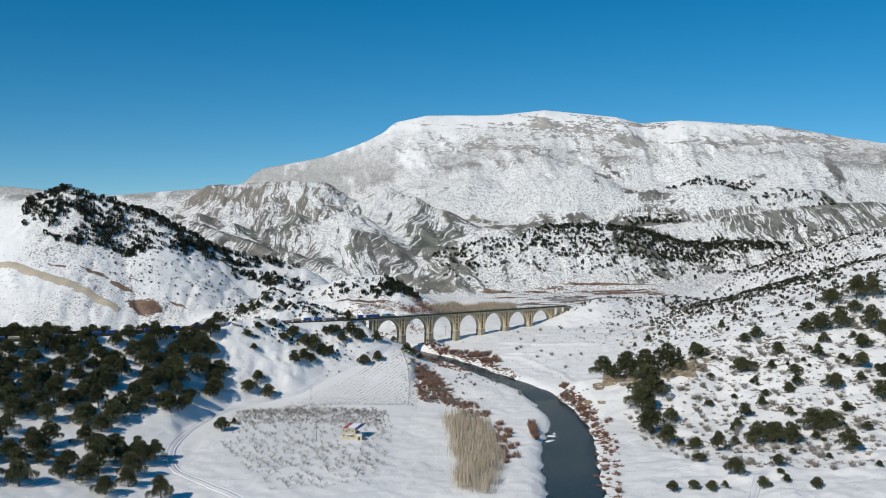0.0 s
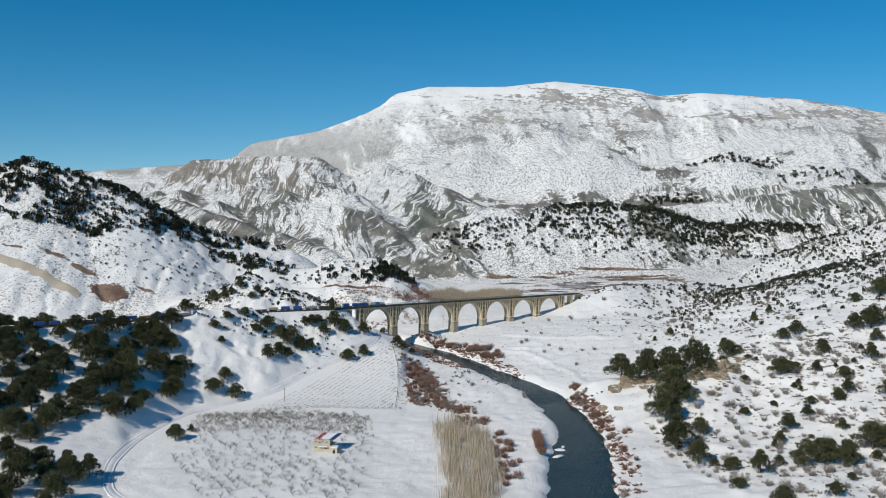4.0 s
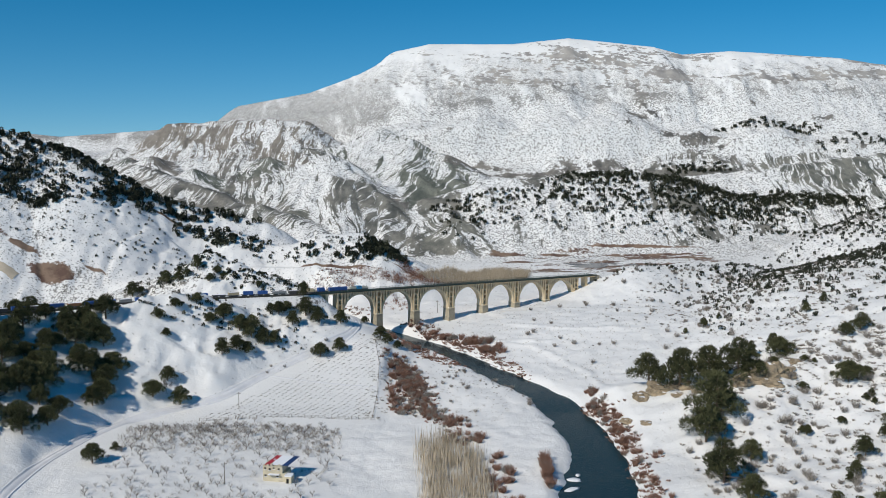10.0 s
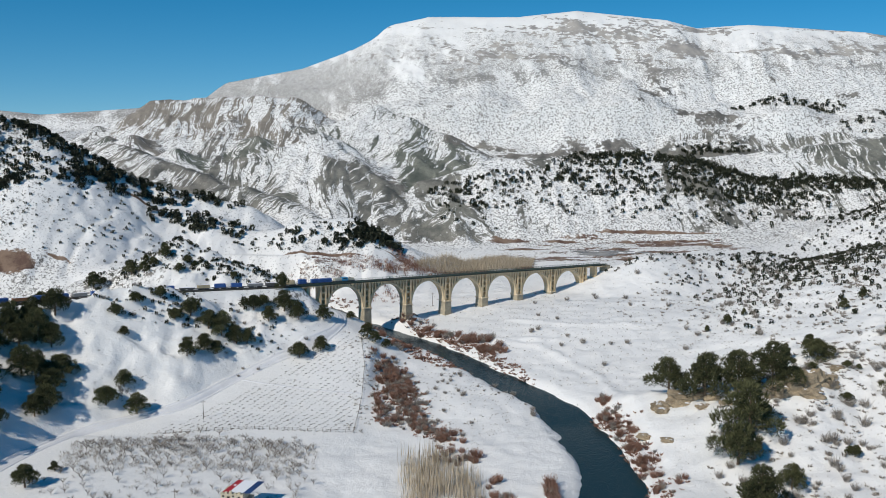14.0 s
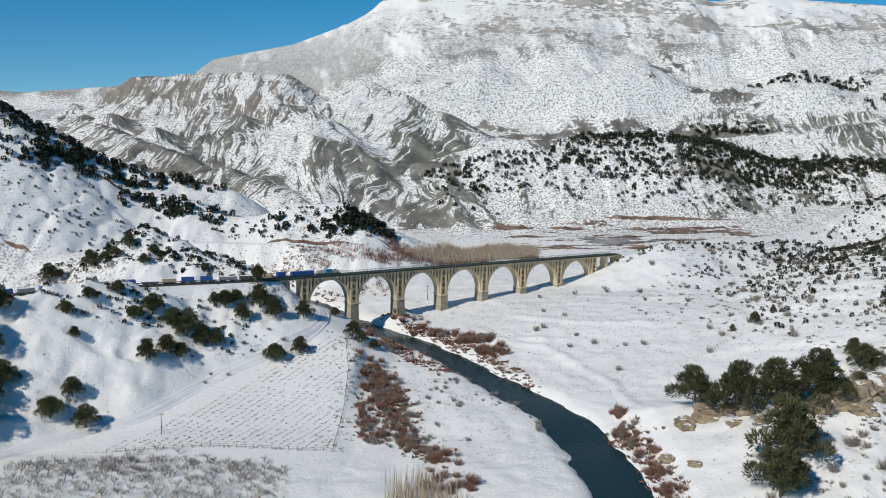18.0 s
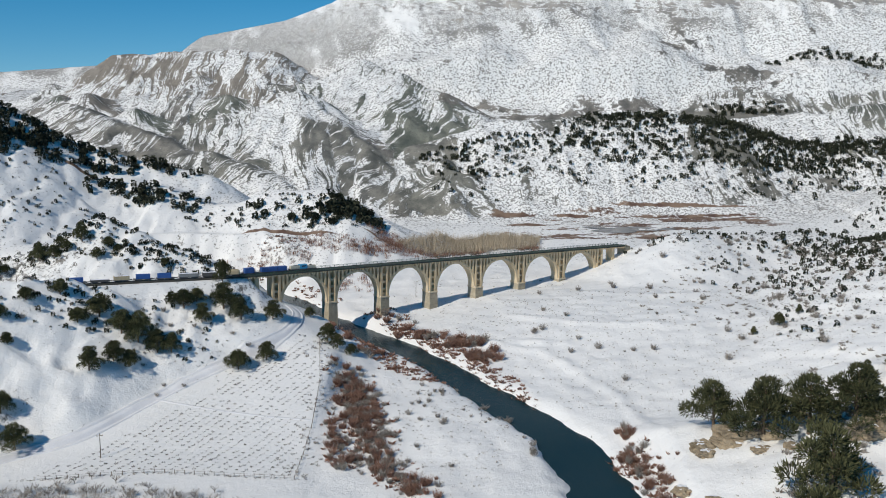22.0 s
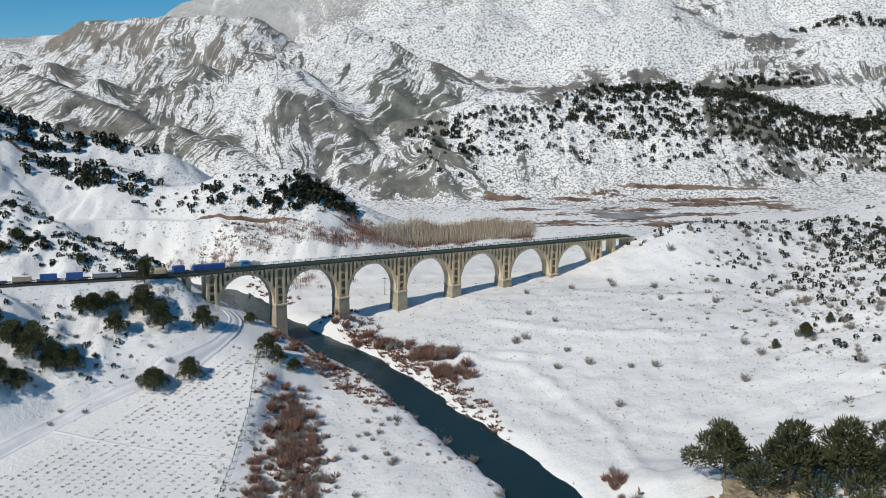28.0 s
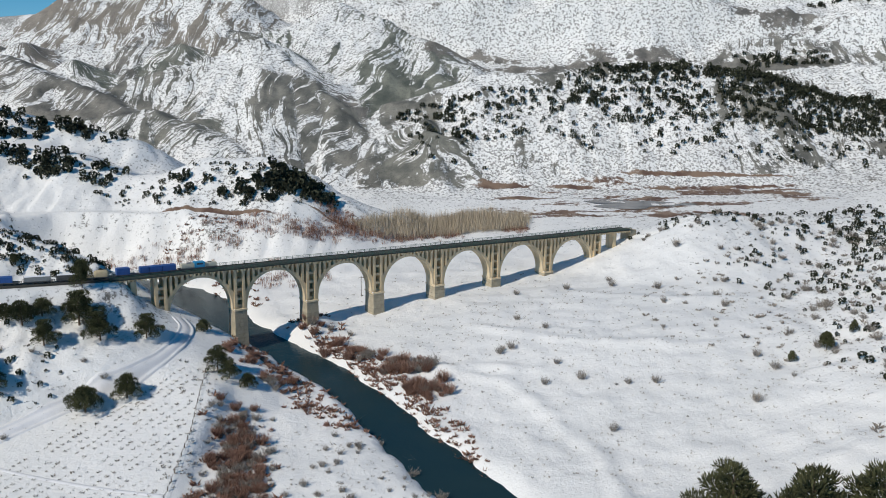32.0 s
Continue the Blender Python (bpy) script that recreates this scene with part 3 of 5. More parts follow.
def boxes_mesh(name, boxes, material):
    """Several boxes joined into one mesh, each with bevelled long edges left sharp."""
    vs, fs = [], []
    for b in boxes:
        k = len(vs)
        vs += box_verts(*b)
        fs += [tuple(i + k for i in f) for f in BOX_FACES]
    return mesh_of(name, vs, fs, material)


def bevelled_box(name, dims, material, width):
    """A box with rounded edges; dims as box_verts takes them."""
    bm = bmesh.new()
    vs = [bm.verts.new(v) for v in box_verts(*dims)]
    for f in BOX_FACES:
        bm.faces.new([vs[i] for i in f])
    bmesh.ops.bevel(bm, geom=bm.edges[:], offset=width, segments=2, affect="EDGES")
    me = bpy.data.meshes.new(name)
    bm.to_mesh(me)
    bm.free()
    me.materials.append(material)
    return me


# ---- the viaduct ----
def concrete_material():
    m, n, l, b = mat("weathered_concrete")
    streak = noise_of(n, l, 0.5, 5, 0.6, (1.6, 1.6, 0.12))
    big, fine = noise_of(n, l, 0.12, 4), noise_of(n, l, 2.5, 6, 0.65)
    c = mix(n, l, ramp(n, l, big, 0.35, 0.65), (0.58, 0.445, 0.26), (0.71, 0.58, 0.385))
    c = mix(n, l, calc(n, l, "MULTIPLY", ramp(n, l, streak, 0.5, 0.72), 0.6), c, (0.28, 0.23, 0.16))
    c = mix(n, l, calc(n, l, "MULTIPLY", fine, 0.25), c, (0.60, 0.54, 0.44))
    l.new(c, b.inputs["Base Color"])
    b.inputs["Roughness"].default_value = 0.9
    bump(n, l, b, fine, 0.4, 0.05)
    return m


def masonry_material():
    m, n, l, b = mat("grey_stone_plinth")
    fine, mid = noise_of(n, l, 2.2, 6, 0.65), noise_of(n, l, 0.35, 4)
    oi = n.new("ShaderNodeObjectInfo")
    c = mix(n, l, ramp(n, l, mid, 0.3, 0.7), (0.33, 0.28, 0.19), (0.48, 0.41, 0.29))
    c = mix(n, l, calc(n, l, "MULTIPLY", oi.outputs["Random"], 0.35), c, (0.20, 0.19, 0.15))
    c = mix(n, l, calc(n, l, "MULTIPLY", fine, 0.3), c, (0.48, 0.44, 0.36))
    l.new(c, b.inputs["Base Color"])
    b.inputs["Roughness"].default_value = 0.92
    bump(n, l, b, fine, 0.5, 0.06)
    return m


CONCRETE, STONE = concrete_material(), masonry_material()
SNOW = simple("settled_snow", (0.84, 0.85, 0.87), 0.7, 0.05, 0.6)
GREEN_RAIL = simple("dark_green_railing_paint", (0.05, 0.13, 0.095), 0.55, 0.3, 1.0)
# dark greenish concrete of the plinth cores, edge beams and walkway
DARK_CONCRETE = simple("dark_green_concrete", (0.035, 0.045, 0.038), 0.9, 0.35, 0.7)
BALLAST = simple("track_ballast", (0.055, 0.055, 0.048), 0.95, 0.45, 2.5, bumpy=0.5)
STEEL = simple("rail_steel", (0.20, 0.17, 0.15), 0.45, 0.2, 2.0, metal=0.8)
SPAN, GRADE = 28.0, -0.0244
BR_ANGLE = math.atan2(0.559, 0.829)
BR = Vector((math.cos(BR_ANGLE), math.sin(BR_ANGLE), 0))
BN = Vector((-BR.y, BR.x, 0))
HALF = 2.9


def deck_z(s):
    """Top of the railing."""
    return 38.2 + GRADE * s


def br_point(s, off=0.0):
    return BR * s + BN * off


def br_pose(s, z, off=0.0):
    p = br_point(s, off)
    return Matrix.Translation((p.x, p.y, z)) @ Matrix.Rotation(BR_ANGLE, 4, "Z")


viaduct = thing("railway_viaduct", "tall tan concrete railway viaduct with seven round arches over the river", "viaduct", pose(0, 0, 0))
CAP = -16.1            # plinth top under the railing top
ARCH_R = 11.3          # clear half span at the springing
CROWN = -3.3           # arch soffit at the crown


def arch_mesh():
    """One arch barrel in span coordinates: x along the deck from the middle, z from the railing top."""
    vs, fs, n = [], [], 28
    for k in range(n + 1):
        a = math.pi * k / n
        ca, sa = -math.cos(a), math.sin(a)
        xi, zi = ARCH_R * ca, CAP + (CROWN - CAP) * sa ** 0.92
        thick = 1.0 + 0.9 * abs(ca) ** 2
        xo, zo = (ARCH_R + thick) * ca, CAP + (CROWN - CAP + 1.0) * sa ** 0.92
        if k in (0, n):
            zo = CAP
        g = GRADE * xi
        for y in (-HALF + 0.35, HALF - 0.35):
            vs += [(xi, y, zi + g), (xo, y, zo + g)]
    for k in range(n):
        a, b = 4 * k, 4 * (k + 1)
        fs += [(a, a + 2, b + 2, b), (a + 1, b + 1, b + 3, a + 3), (a, b, b + 1, a + 1), (a + 2, a + 3, b + 3, b + 2)]
    return mesh_of("arch", vs, fs, CONCRETE)


def arch_top(dx):
    """Height of the arch back, from the railing top, at dx from the middle of a span."""
    r = min(abs(dx) / (ARCH_R + 1.5), 1.0)
    return CAP + (CROWN - CAP + 1.0) * math.sqrt(1 - r * r) ** 0.92


arch_me = arch_mesh()
FINS = (3.5, 5.5, 7.5, 9.5, 11.6)
fin_me = {}
for f in FINS:
    z0 = arch_top(14 - f) - 0.4
    fin_me[f] = bevelled_box("spandrel_wall", (-0.5, 0.5, -HALF, HALF, z0, -1.5), CONCRETE, 0.08)
column_me = bevelled_box("pier_wall", (-0.55, 0.55, -HALF - 0.1, HALF + 0.1, CAP, -1.5), CONCRETE, 0.08)
strut_me = bevelled_box("strut", (-1.4, 1.4, -HALF + 0.6, HALF - 0.6, -0.45, 0.45), CONCRETE, 0.08)
corbel_me = bevelled_box("corbel", (-0.24, 0.24, -0.55, 0.5, -0.45, 0.34), CONCRETE, 0.05)
post_me = boxes_mesh("railing_post", [(-0.07, 0.07, -0.06, 0.06, 0, 1.15)], GREEN_RAIL)


def plinth(parent, s, ground):
    """A battered stone pier foot with a coping, built of courses."""
    h = deck_z(s) + CAP
    low = ground - 3
    rows = max(1, int(round((h - low) / 1.5)))
    foot = part("plinth", mesh_of("plinth", box_verts(-2.15, 2.15, -HALF - 0.35, HALF + 0.35, low - h, -0.7, 0.12), BOX_FACES, DARK_CONCRETE), parent, "", br_pose(s, h))
    for k in range(rows):
        z0, z1 = low - h + k * (h - low - 0.7) / rows, low - h + (k + 1) * (h - low - 0.7) / rows
        if z1 + h < ground - 0.5:
            continue
        grow = 0.25 * (1 - k / rows)
        w, d = 2.3 + grow, HALF + 0.5 + grow
        cuts = (-w, -w * 0.36 + 0.4 * (k % 2), w * 0.33 - 0.3 * (k % 2), w)
        for x0, x1 in zip(cuts, cuts[1:]):
            part("stone_block", mesh_of("stone_block", box_verts(x0 + 0.03, x1 - 0.03, -d, d, z0 + 0.03, z1 - 0.03, 0.02), BOX_FACES, STONE), foot)
    part("coping", bevelled_box("coping", (-2.55, 2.55, -HALF - 0.7, HALF + 0.7, -0.7, 0.0), CONCRETE, 0.08), foot)
    part("snow_cap", bevelled_box("snow_cap", (-2.45, -2.2, -HALF - 0.55, HALF + 0.55, 0.0, 0.18), SNOW, 0.08), foot)


def build_viaduct():
    for i in range(8):
        s = SPAN * i
        p = br_point(s)
        g = min(ground_z(p.x + dx, p.y + dy) for dx in (-3, 3) for dy in (-3, 3))
        plinth(viaduct, s, g)
        pier = part("pier", mesh_of("pier", box_verts(-1.2, 1.2, -HALF + 0.9, HALF - 0.9, CAP, CAP + 1.2), BOX_FACES, CONCRETE), viaduct, "", br_pose(s, deck_z(s)))
        for dx in (-1.55, 1.55):
            part("pier_wall", column_me, pier, "", pose(dx, 0, 0))
        for z in (-12.6, -9.2, -5.8):
            part("strut", strut_me, pier, "", pose(0, 0, z))
        for f in FINS:
            for side in (-1, 1):
                if (i == 0 and side < 0) or (i == 7 and side > 0):
                    continue
                part("spandrel_wall", fin_me[f], pier, "", pose(side * f, 0, GRADE * side * f))
        if i < 7:
            part("arch", arch_me, viaduct, "", br_pose(s + SPAN / 2, deck_z(s + SPAN / 2)))
    # deck slab with dark edge beams, ballast and track
    s0, s1 = -17.0, 216.0
    def strip(name, o0, o1, z0, z1, material):
        vs = []
        for s in (s0, s1):
            for o, z in ((o0, z0), (o1, z0), (o1, z1), (o0, z1)):
                q = br_point(s, o)
                vs.append((q.x, q.y, deck_z(s) + z))
        return mesh_of(name, vs, [(0, 1, 2, 3), (7, 6, 5, 4), (0, 4, 5, 1), (1, 5, 6, 2), (2, 6, 7, 3), (3, 7, 4, 0)], material)
    deck = part("deck", strip("deck", -HALF + 0.3, HALF - 0.3, -1.9, -1.45, CONCRETE), viaduct)
    part("edge_beam", strip("edge_beam", -HALF - 0.75, -HALF - 0.35, -1.36, -1.04, DARK_CONCRETE), deck)
    part("edge_beam", strip("edge_beam", HALF + 0.35, HALF + 0.75, -1.36, -1.04, DARK_CONCRETE), deck)
    part("walkway", strip("walkway", -HALF - 0.35, HALF + 0.35, -1.44, -1.20, DARK_CONCRETE), deck)
    part("ballast", strip("ballast", -1.9, 1.9, -1.20, -1.02, BALLAST), deck)
    for o in (-0.75, 0.75):
        part("rail", strip("rail", o - 0.07, o + 0.07, -1.02, -0.86, STEEL), deck)
    for side in (-1, 1):
        o = side * (HALF + 0.55)
        fence = part("railing", strip("railing", o - 0.06, o + 0.06, -0.11, 0.0, GREEN_RAIL), viaduct, "dark green painted steel railing")
        for z in (-0.42, -0.74):
            part("rail_bar", strip("rail_bar", o - 0.05, o + 0.05, z - 0.035, z + 0.035, GREEN_RAIL), fence)
        s = s0 + 0.5
        while s < s1:
            part("railing_post", post_me, fence, "", br_pose(s, deck_z(s) - 1.15, o))
            s += 2.333
    s = s0 + 0.8
    while s < s1:
        part("corbel", corbel_me, deck, "", br_pose(s, deck_z(s) - 1.72, -HALF - 0.2))
        s += 1.4
    # end spans: a slim pillar and an abutment at either end
    for s, back in ((-9.0, -17.0), (206.5, 217.0)):
        p = br_point(s)
        g = ground_z(p.x, p.y) - 2
        part("pillar", bevelled_box("pillar", (-1.0, 1.0, -HALF + 0.3, HALF - 0.3, g - deck_z(s), -2.3), CONCRETE, 0.1), viaduct, "", br_pose(s, deck_z(s)))
        q = br_point(back)
        g = ground_z(q.x, q.y) - 5
        part("abutment", bevelled_box("abutment", (-2.0, 2.0, -HALF - 0.3, HALF + 0.3, g - deck_z(back) - 3, -1.4), STONE, 0.1), viaduct, "", br_pose(back, deck_z(back)))


build_viaduct()

def rail_line(back):
    """Place, heading and rail top at a distance back along the track from the point 21 m out on the viaduct."""
    pts = [Vector((BR.x * 200, BR.y * 200)), Vector((BR.x * 21, BR.y * 21))] + [Vector(p) for p in RAIL_LEFT]
    line = pts[1:]
    left = back
    for a, b in zip(line, line[1:]):
        d = (b - a).length
        if left <= d:
            p = a + (b - a) * (left / d)
            return p, (b - a).normalized()
        left -= d
    return line[-1], (line[-1] - line[-2]).normalized()


# ---- trees and shrubs ----
def foliage_material(name, dark, light, per_object=0.5):
    m, n, l, b = mat(name)
    geo, oi = n.new("ShaderNodeNewGeometry"), n.new("ShaderNodeObjectInfo")
    c = mix(n, l, geo.outputs["Random Per Island"], dark, light)
    c = mix(n, l, calc(n, l, "MULTIPLY", oi.outputs["Random"], per_object), c, tuple(x * 0.6 for x in dark))
    l.new(c, b.inputs["Base Color"])
    b.inputs["Roughness"].default_value = 0.85
    b.inputs["Specular IOR Level"].default_value = 0.2
    return m


NEEDLES = foliage_material("pine_needles", (0.038, 0.047, 0.023), (0.165, 0.165, 0.078))
FAR_NEEDLES = foliage_material("far_pine_needles", (0.030, 0.036, 0.024), (0.075, 0.080, 0.050))
BARK = simple("pine_bark", (0.14, 0.10, 0.07), 0.9, 0.3, 1.2)
TWIG_GREY = foliage_material("grey_brown_twigs", (0.18, 0.16, 0.14), (0.46, 0.42, 0.37), 0.25)
TWIG_RED = foliage_material("red_brown_twigs", (0.16, 0.085, 0.06), (0.46, 0.28, 0.21), 0.35)
VINE = foliage_material("dark_vine_wood", (0.09, 0.075, 0.06), (0.19, 0.16, 0.13))
TWIG_TAN = foliage_material("tan_dry_stems", (0.34, 0.28, 0.20), (0.62, 0.54, 0.42), 0.15)


def blades(rng, places, ways, lengths, widths):
    """Thin four-sided blades: verts and faces."""
    vs, fs = [], []
    for p, w, ln, wd in zip(places, ways, lengths, widths):
        w = Vector(w).normalized()
        side = w.cross(Vector((rng.uniform(-1, 1), rng.uniform(-1, 1), rng.uniform(-1, 1)))).normalized()
        p = Vector(p)
        k = len(vs)
        vs += [p - side * wd * 0.35, p + w * ln * 0.45 + side * wd * 0.6, p + w * ln, p + w * ln * 0.45 - side * wd * 0.6]
        fs.append((k, k + 1, k + 2, k + 3))
    return vs, fs


def tube(vs, fs, a, b, ra, rb, n=6):
    a, b = Vector(a), Vector(b)
    q = (b - a).to_track_quat("Z", "Y")
    k = len(vs)
    for p, r in ((a, ra), (b, rb)):
        for i in range(n):
            ang = 2 * math.pi * i / n
            vs.append(p + q @ Vector((math.cos(ang) * r, math.sin(ang) * r, 0)))
    fs += [(k + i, k + (i + 1) % n, k + n + (i + 1) % n, k + n + i) for i in range(n)]
    fs.append(tuple(k + n + i for i in range(n)))


def make_pine(seed, tall=1.0, count=6500):
    """A spreading pine about 10 m wide: trunk with limbs, crown of needle sprays in lobes."""
    rng = random.Random(seed)
    tv, tf, lobes = [], [], []
    h = 7.6 * tall
    lean = Vector((rng.uniform(-0.6, 0.6), rng.uniform(-0.6, 0.6), 0))
    tube(tv, tf, (0, 0, -0.8), (lean.x * 0.5, lean.y * 0.5, h * 0.5), 0.34, 0.22)
    tube(tv, tf, (lean.x * 0.5, lean.y * 0.5, h * 0.5), (lean.x, lean.y, h * 0.92), 0.22, 0.07)
    for i in range(13):
        f = (i + 0.5) / 13
        a = i * 2.4 + rng.uniform(-0.4, 0.4)
        reach = (4.3 * (1 - f) ** 0.55 + 0.4) * rng.uniform(0.65, 1.1)
        z = h * (0.20 + 0.68 * f)
        tip = Vector((math.cos(a) * reach, math.sin(a) * reach, z + rng.uniform(-0.2, 0.9))) + lean * f
        tube(tv, tf, (lean.x * f, lean.y * f, z - 0.7), tip, 0.12, 0.04, 5)
        lobes.append((tip, rng.uniform(1.15, 1.9) * (1.1 - 0.35 * f)))
    lobes.append((Vector((lean.x, lean.y, h * 0.9)), 1.5))
    lobes.append((Vector((lean.x * 0.7, lean.y * 0.7, h * 0.62)), 2.3))
    lobes.append((Vector((lean.x * 0.4, lean.y * 0.4, h * 0.42)), 2.4))
    weight = [r * r for _, r in lobes]
    ps, ws, ls, wd = [], [], [], []
    for _ in range(count):
        c, r = rng.choices(lobes, weight)[0]
        d = Vector((rng.gauss(0, 1), rng.gauss(0, 1), rng.gauss(0.25, 0.8))).normalized()
        p = c + Vector((d.x, d.y, d.z * 0.72)) * r * rng.uniform(0.6, 1.12)
        ps.append(p)
        ws.append(d + Vector((rng.uniform(-0.6, 0.6), rng.uniform(-0.6, 0.6), rng.uniform(0.1, 1.3))))
        ls.append(rng.uniform(0.4, 1.0))
        wd.append(rng.uniform(0.09, 0.18))
    cv, cf = blades(rng, ps, ws, ls, wd)
    tree = thing("pine_tree", "dark green spreading pine standing in snow", "tree", pose(0, 0, -500))
    part("trunk", mesh_of("trunk", tv, tf, BARK), tree)
    part("crown", mesh_of("crown", cv, cf, NEEDLES), tree)
    return tree


def shrub_mesh(seed, material, count=70, spread=0.9, tall=1.0, width=0.075):
    """A bare shrub about 2 m across: twigs fanning from the foot."""
    rng = random.Random(seed)
    ps, ws, ls, wd = [], [], [], []
    for k in range(count):
        a, r = rng.uniform(0, 6.283), rng.uniform(0, 0.35)
        w = Vector((math.cos(a) * spread * rng.uniform(0.2, 1), math.sin(a) * spread * rng.uniform(0.2, 1), tall * rng.uniform(0.6, 1.1)))
        p = Vector((math.cos(a) * r, math.sin(a) * r, -0.1))
        ln = rng.uniform(0.8, 1.5)
        ps.append(p), ws.append(w), ls.append(ln), wd.append(width)
        for j in range(2):
            f = rng.uniform(0.35, 0.8)
            ps.append(p + w.normalized() * ln * f)
            ws.append(w + Vector((rng.uniform(-0.8, 0.8), rng.uniform(-0.8, 0.8), rng.uniform(-0.1, 0.6))))
            ls.append(ln * rng.uniform(0.3, 0.6)), wd.append(width * 0.7)
    return mesh_of("shrub", *blades(rng, ps, ws, ls, wd), material)


def orchard_mesh(seed):
    """A leafless fruit tree about 4 m wide: short stem, forked limbs, fine twigs."""
    rng = random.Random(seed)
    sv, sf, ps, ws, ls, wd = [], [], [], [], [], []
    tube(sv, sf, (0, 0, -0.3), (0, 0, 0.9), 0.13, 0.10, 5)
    for k in range(7):
        a = k * 0.9 + rng.uniform(-0.3, 0.3)
        tip = Vector((math.cos(a) * 1.1, math.sin(a) * 1.1, 2.0 + rng.uniform(-0.3, 0.4)))
        tube(sv, sf, (0, 0, 0.8), tip, 0.07, 0.04, 4)
        for j in range(9):
            f = rng.uniform(0.4, 1.0)
            ps.append(Vector((0, 0, 0.8)).lerp(tip, f))
            ws.append(Vector((math.cos(a) * 0.6 + rng.uniform(-0.7, 0.7), math.sin(a) * 0.6 + rng.uniform(-0.7, 0.7), rng.uniform(0.4, 1.2))))
            ls.append(rng.uniform(0.7, 1.5)), wd.append(0.05)
    return mesh_of("limb_frame", sv, sf, BARK_GREY), mesh_of("twig_crown", *blades(rng, ps, ws, ls, wd), TWIG_GREY)


BARK_GREY = simple("grey_bark", (0.16, 0.13, 0.11), 0.9, 0.3, 1.2)
PINES = [make_pine(11), make_pine(12, 1.15), make_pine(13, 0.9), make_pine(14, 1.3), make_pine(15, 1.05)]
plant_rng = random.Random(5)
planted = set()


def plant_pine(x, y, width, label, group):
    rng = plant_rng
    base = rng.choice(PINES)
    k = width / 10.0
    m = Matrix.Translation((x, y, ground_z(x, y) - 0.15)) @ Matrix.Rotation(rng.uniform(0, 6.28), 4, "Z")
    if base not in planted:
        planted.add(base)
        base.matrix_basis = m
        t = base
    else:
        t = copy_thing(base, m)
    t.scale = (k, k, k * rng.uniform(0.9, 1.1))
    return tagged(t, label, "tree", group)


HILL_PINES = [(-58.1, -57.7, 11.4), (-48.9, -59.9, 11.3), (-42.5, -59.7, 12.5), (-35.2, -59.4, 10.6), (-30.2, -58.2, 8.0), (-48.3, -71.6, 9.6), (-54.2, -80.8, 9.4), (-43.0, -70.3, 7.6), (-63.9, -64.5, 7.0), (-27.0, -30.6, 7.8), (-16.1, -28.8, 13.0), (-7.8, -33.3, 9.6), (-30.7, -36.3, 9.4), (-22.3, -40.8, 8.5), (-35.5, -36.6, 6.0), (4.0, -25.5, 9.2), (-4.4, -55.9, 10.8), (5.4, -48.7, 9.0), (17.2, -7.2, 5.2), (27.8, -30.2, 8.5), (32.2, -33.1, 6.6), (38.0, -33.0, 5.8)]
UPPER_PINES = [(-86.9, 3.3, 9.7), (-74.7, 3.1, 7.4), (-106.0, 2.3, 10.6), (-97.3, -2.5, 8.6), (-126.4, -0.8, 11.5), (-121.6, 0.7, 6.0), (-47.8, -3.1, 5.0), (-88.4, -76.9, 8.3), (-82.7, -83.4, 6.7), (-82.5, -66.3, 8.4), (-73.0, -57.6, 8.5), (-64.4, -62.8, 7.9), (-77.8, -4.9, 6.7), (-92.7, -0.2, 7.4), (-70.6, 2.6, 5.1), (-100.8, 11.5, 5.3)]
ROAD_PINES = [(-82.0, -113.4, 12.0), (-77.1, -103.5, 9.0), (-68.6, -112.6, 10.6), (-85.9, -188.9, 10.5), (-80.7, -174.3, 4.4)]
BLUFF_PINES = [(166.5, -119.3, 16.2), (179.1, -130.4, 18.4), (191.5, -135.7, 18.3), (204.3, -138.7, 18.9), (213.5, -138.9, 12), (186.2, -168.2, 20.8), (176.9, -183.8, 17.1), (173.4, -221.9, 16.5), (178.1, -241.8, 10.2), (190.8, -201.3, 9.4), (235.6, -108, 12.6)]
SLOPE_PINES = [(251.5, -152.7, 18), (282.2, -138.2, 12.2), (232.6, -147.2, 7.2), (279.3, -101.4, 14.4), (269.6, -107.1, 11.9), (327.8, -76.8, 10.9), (344.4, -77.8, 20.4), (359.9, -85.5, 22.9), (370.4, -90, 20.8), (316.6, -123.4, 20.6), (329.9, -125.1, 20.8), (308.6, -118.5, 15.1), (347.6, -135, 20.7), (330.7, -156.8, 14.6), (347.9, -107.7, 15.7)]
LOW_PINES = [(280.4, -169.3, 10.1), (221.8, -260.9, 13.4), (234.2, -259.7, 12.5), (240, -265.1, 13.5), (261.2, -244.9, 15.6), (271.5, -242.2, 15.5), (293.2, -198.9, 12.8), (262.8, -285.1, 12.9), (314.8, -217.6, 12.6), (189.3, -260.7, 7.3), (199.9, -265, 9.9), (193.5, -309.5, 11.2), (175.7, -329.2, 6.4), (157.8, -325, 6.4), (168.5, -324, 6.4), (350.7, -147.9, 13.3), (234.6, -209.6, 9.5)]
SLOPE_PINES = [(x, y, w * 0.74) for x, y, w in SLOPE_PINES]
LOW_PINES += [(300, -160, 9), (318, -182, 11), (336, -192, 9), (290, -224, 8), (330, -242, 10), (312, -140, 8), (346, -168, 10), (268, -190, 7)]
BLUFF_PINES = [(x, y, w * 1.12) for x, y, w in BLUFF_PINES]
UPPER_PINES = [(x, y, w * 0.85) for x, y, w in UPPER_PINES]
